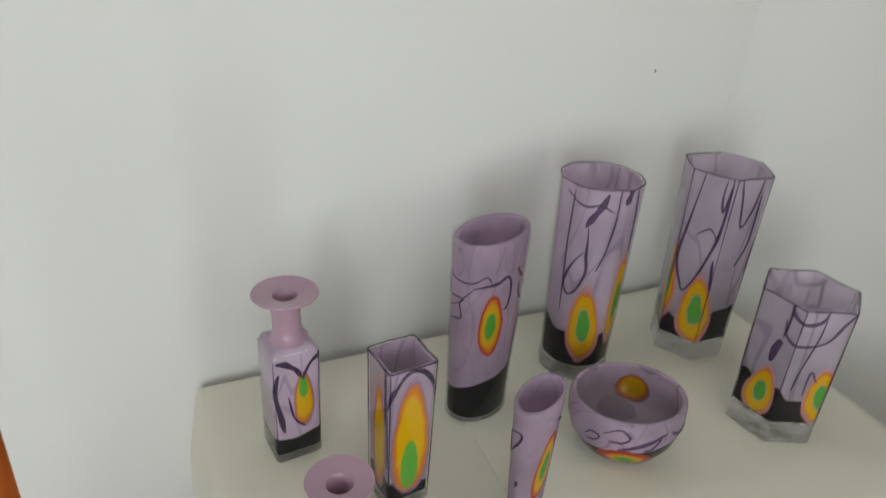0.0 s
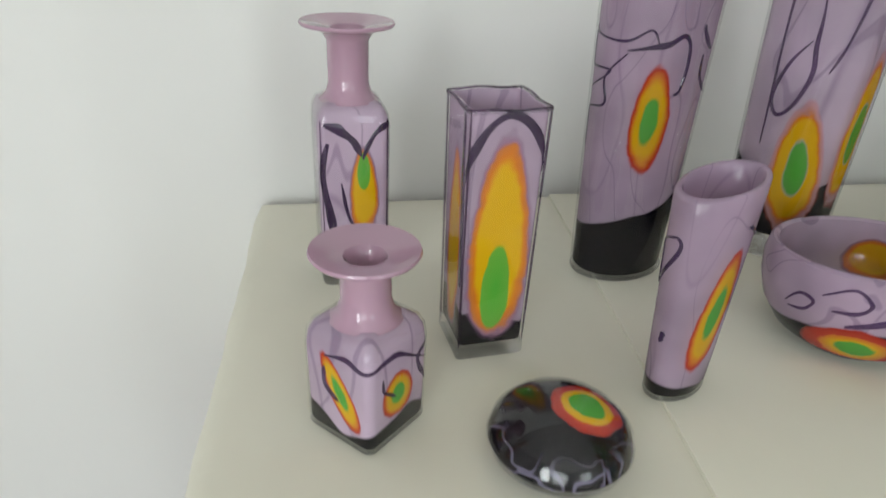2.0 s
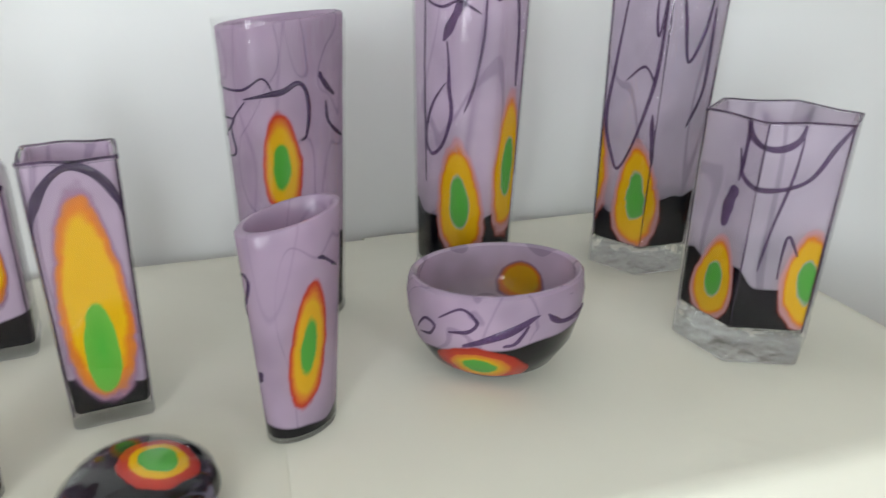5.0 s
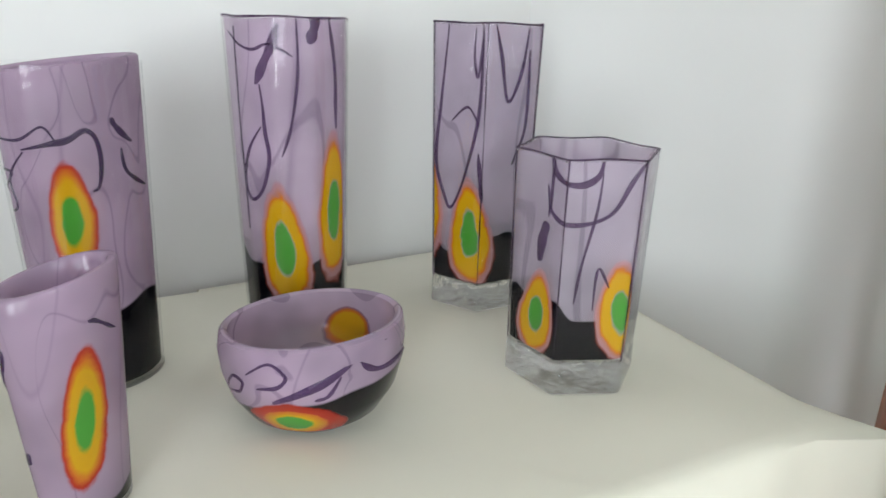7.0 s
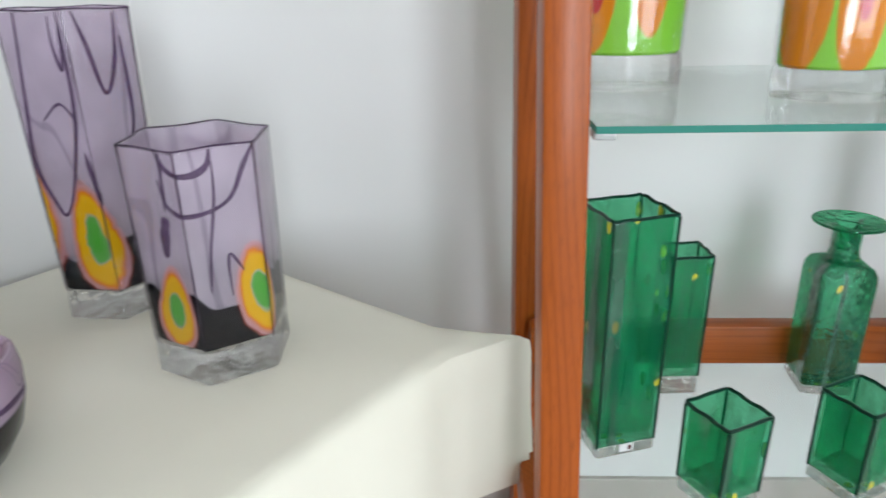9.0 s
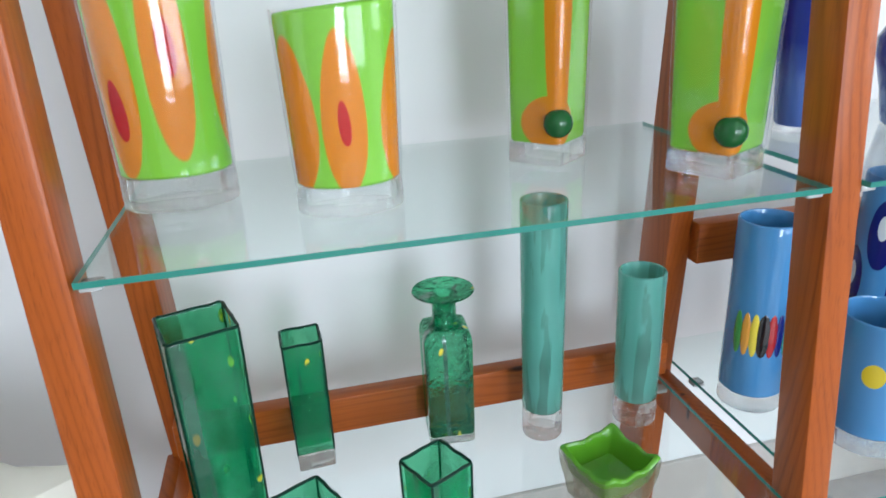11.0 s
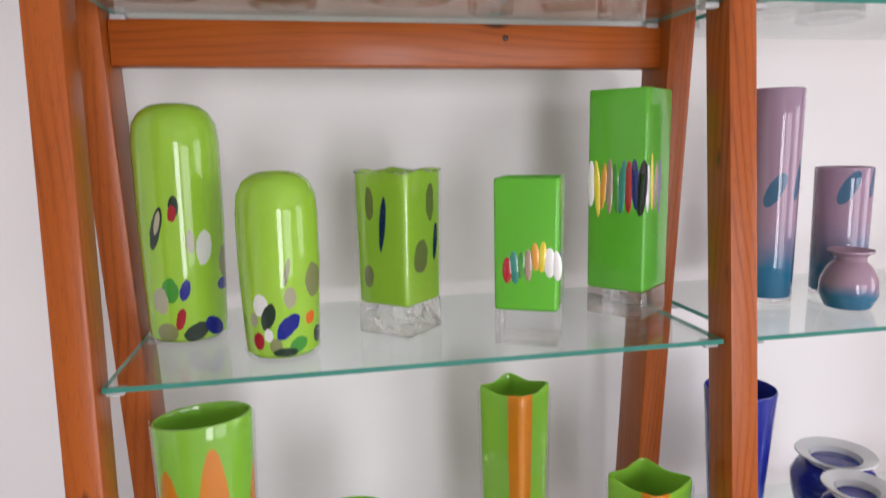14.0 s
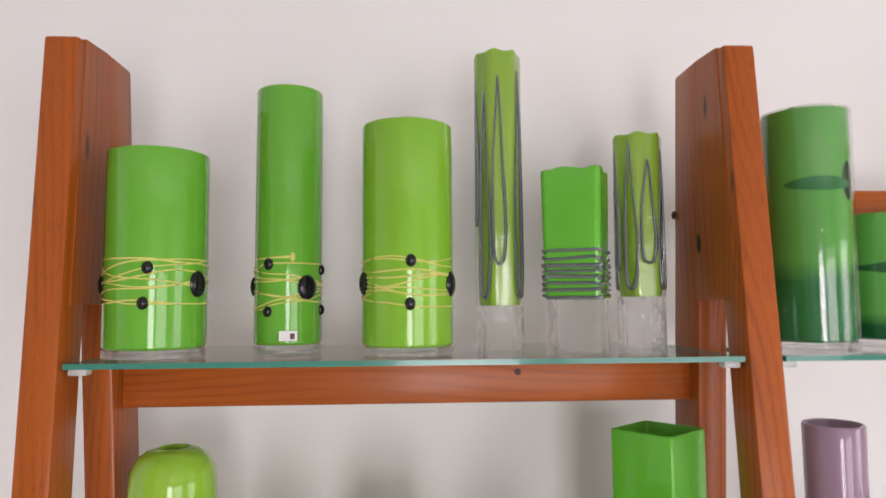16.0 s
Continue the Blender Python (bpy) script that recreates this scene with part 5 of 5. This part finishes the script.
def wrapped_square():
    t = straight_vase("square_vase", (1.412, 1.178, E3), ring_poly(4, 0.14, radians(-70), 5), 0.056, 0.060, 0.260, 0.074, plain_glass("wrapped_green_glass", GRASS), "square green glass vase wrapped in grey lines", TG, M_CLEARW, wall=0.005, rim_wave=0.003)
    ring = ring_poly(4, 0.14, radians(-70), 5)
    rnd = random.Random(4)
    for k in range(8):
        z = 0.078 + 0.009 * k
        pts = [(x * 0.0585, y * 0.0585, z + rnd.uniform(-0.0025, 0.0025)) for x, y in ring]
        part("wrap", tube(bmesh.new(), pts + [pts[0]], 0.0022 + 0.001 * rnd.random(), 6), M_VEIN, t, "grey glass line")


wrapped_square()

# ---- the neighbouring bay ----
BG = "glass in the neighbouring bay"
BLUE, NAVY, SKYB = (0.02, 0.035, 0.33), (0.012, 0.012, 0.16), (0.09, 0.28, 0.55)
t = straight_vase("cylinder_vase", (1.712, 1.196, E0), ring_round(40), 0.052, 0.050, 0.335, 0.03, plain_glass("sky_blue_glass", SKYB), "sky blue glass cylinder vase with coloured strokes", BG, wall=0.005)
for k, (c, w) in enumerate([("green", 0.006), ("amber", 0.006), ("yellow", 0.006), ("black", 0.009), ("red", 0.007), ("blue", 0.006), ("teal", 0.006)]):
    a = radians(-163 + k * 15)
    part("stroke", ball(bmesh.new(), (0.0515 * math.cos(a), 0.0515 * math.sin(a), 0.147), 0.0025, w * 1.25, 0.040, 12, Matrix.Rotation(a, 4, "Z")), M_STROKE[c], t, c + " glass stroke")


def eyes(first, n, zs):
    out = []
    for k in range(n):
        d = first + 360 / n * k
        out += [(d, 0, zs, 0.022, 0.062, 0.0, NAVY), (d, 0, zs + 0.012, 0.0085, 0.022, 0.0, (0.75, 0.78, 0.8))]
    return out


straight_vase("cylinder_vase", (1.945, 1.190, E0), ring_round(40), 0.054, 0.052, 0.385, 0.03, plain_glass("blue_eye_glass", SKYB, spots=eyes(-150, 4, 0.29) + eyes(-105, 4, 0.20)), "tall sky blue glass vase with dark blue eyes", BG, wall=0.005)
straight_vase("cylinder_vase", (2.000, 1.085, E0), ring_round(40), 0.054, 0.054, 0.25, 0.03, plain_glass("blue_eye_short_glass", SKYB, spots=eyes(-135, 4, 0.13) + eyes(-90, 4, 0.22)), "short sky blue glass vase with dark blue eyes", BG, wall=0.005)
straight_vase("cylinder_vase", (1.815, 1.050, E0), ring_round(40), 0.060, 0.062, 0.22, 0.03, plain_glass("blue_fleck_glass", SKYB, spots=[(-140 + 30 * k, 0, 0.14, 0.016, 0.02, 0.0, c) for k, c in enumerate([(0.7, 0.55, 0.03), (0.02, 0.02, 0.03), (0.5, 0.05, 0.03), (0.7, 0.5, 0.1)])]), "short sky blue glass vase with coloured flecks", BG, wall=0.005)
straight_vase("cylinder_vase", (1.785, 1.245, E1), ring_round(40), 0.044, 0.064, 0.312, 0.012, plain_glass("deep_blue_glass", BLUE, low=(0.14, (0.09, 0.16, 0.5), 0.05)), "tall flaring deep blue glass vase with pale rim", BG, wall=0.004)


def marbled(name):
    g = Graph(name)
    swirl = g.noise(20, 4.0, g.stretch(1, 1, 0.7), rough=0.6, distortion=1.2)
    z = g.math("ADD", g.dot((0, 0, 1)), g.math("MULTIPLY", g.math("SUBTRACT", swirl, 0.5), 0.35))
    col = g.ramp(g.math("DIVIDE", z, 0.2), [(0.15, (0.30, 0.42, 0.72)), (0.38, (0.10, 0.17, 0.52)), (0.62, (0.02, 0.035, 0.34)), (0.95, (0.012, 0.02, 0.22))])
    return g.surface(col, 0.12, coat=0.6, through=0.1, Specular_IOR_Level=0.2)


M_MARBLE = marbled("marbled_blue_glass")
M_WHITEG = plain_glass("white_glass", (0.76, 0.77, 0.76))


def flared_pot(place, r, h, rim, label):
    t = thing("flared_pot", (*place, E1), label, "vase", BG)
    rd = ring_round(44)
    part("body", loft(bmesh.new(), rd, [(0, r * 0.62), (0.004, r * 0.68), (h * 0.3, r * 0.8), (h * 0.6, r * 0.98), (h * 0.75, r), (h * 0.86, r * 0.86), (h * 0.91, r * 0.66)]), M_MARBLE, t)
    part("rim", loft(bmesh.new(), rd, [(h * 0.905, r * 0.66), (h * 0.94, r * 0.68), (h * 0.98, rim * 0.92), (h, rim), (h + 0.002, rim * 0.98), (h * 0.97, r * 0.6), (h * 0.8, r * 0.5), (h * 0.799, 0.001)]), M_WHITEG, t, "flared white rim")
    return t


paper_tag(flared_pot((1.880, 1.062), 0.056, 0.200, 0.054, "marbled blue glass pot with a flared white rim"), -125, 0.041, 0.016, 0.009, 0.006)
flared_pot((1.965, 1.205), 0.075, 0.180, 0.070, "wide marbled blue glass pot with a white rim")
M_TEALLOW = plain_glass("lilac_teal_glass", (0.38, 0.25, 0.34), low=(0.14, (0.02, 0.17, 0.30), 0.09), spots=[(-60, 0.01, 0.24, 0.012, 0.06, 0.3, (0.06, 0.14, 0.24)), (-120, 0.0, 0.2, 0.014, 0.03, 0.4, (0.05, 0.14, 0.24))])
straight_vase("cylinder_vase", (1.818, 1.232, E2), ring_round(40), 0.041, 0.044, 0.372, 0.01, M_TEALLOW, "tall lilac and teal glass cylinder vase", BG, wall=0.006)
straight_vase("cylinder_vase", (1.965, 1.235, E2), ring_round(40), 0.046, 0.048, 0.235, 0.01, M_TEALLOW, "short lilac and teal glass cylinder vase", BG, wall=0.006)


def small_pot():
    t = thing("small_pot", (1.910, 1.146, E2), "small round lilac and teal glass pot", "pot", BG)
    part("body", loft(bmesh.new(), ring_round(40), [(0, 0.030), (0.003, 0.036), (0.025, 0.046), (0.05, 0.044), (0.072, 0.034), (0.082, 0.024), (0.09, 0.026), (0.097, 0.036), (0.1, 0.036), (0.092, 0.022), (0.06, 0.02), (0.059, 0.001)]), plain_glass("lilac_teal_pot_glass", (0.38, 0.25, 0.32), low=(0.045, (0.02, 0.17, 0.30), 0.02)), t)


small_pot()
straight_vase("cylinder_vase", (1.778, 1.205, E3), ring_round(44), 0.062, 0.064, 0.355, 0.010, plain_glass("green_shaded_glass", (0.10, 0.40, 0.07), low=(0.13, (0.008, 0.19, 0.05), 0.03), spots=[(-70, 0.012, 0.245, 0.014, 0.03, 0.0, (0.006, 0.06, 0.02)), (-95, -0.006, 0.24, 0.045, 0.011, 0.0, (0.02, 0.19, 0.05))]), "tall green glass vase shading to dark green", BG, wall=0.005, cased=0.003)
straight_vase("cylinder_vase", (1.925, 1.250, E3), ring_round(44), 0.055, 0.057, 0.205, 0.010, plain_glass("green_shaded_short_glass", (0.10, 0.40, 0.07), low=(0.05, (0.006, 0.11, 0.03), 0.02), spots=[(-80, 0, 0.12, 0.06, 0.011, 0.0, (0.02, 0.12, 0.04))]), "short green glass vase shading to dark green", BG, wall=0.005)
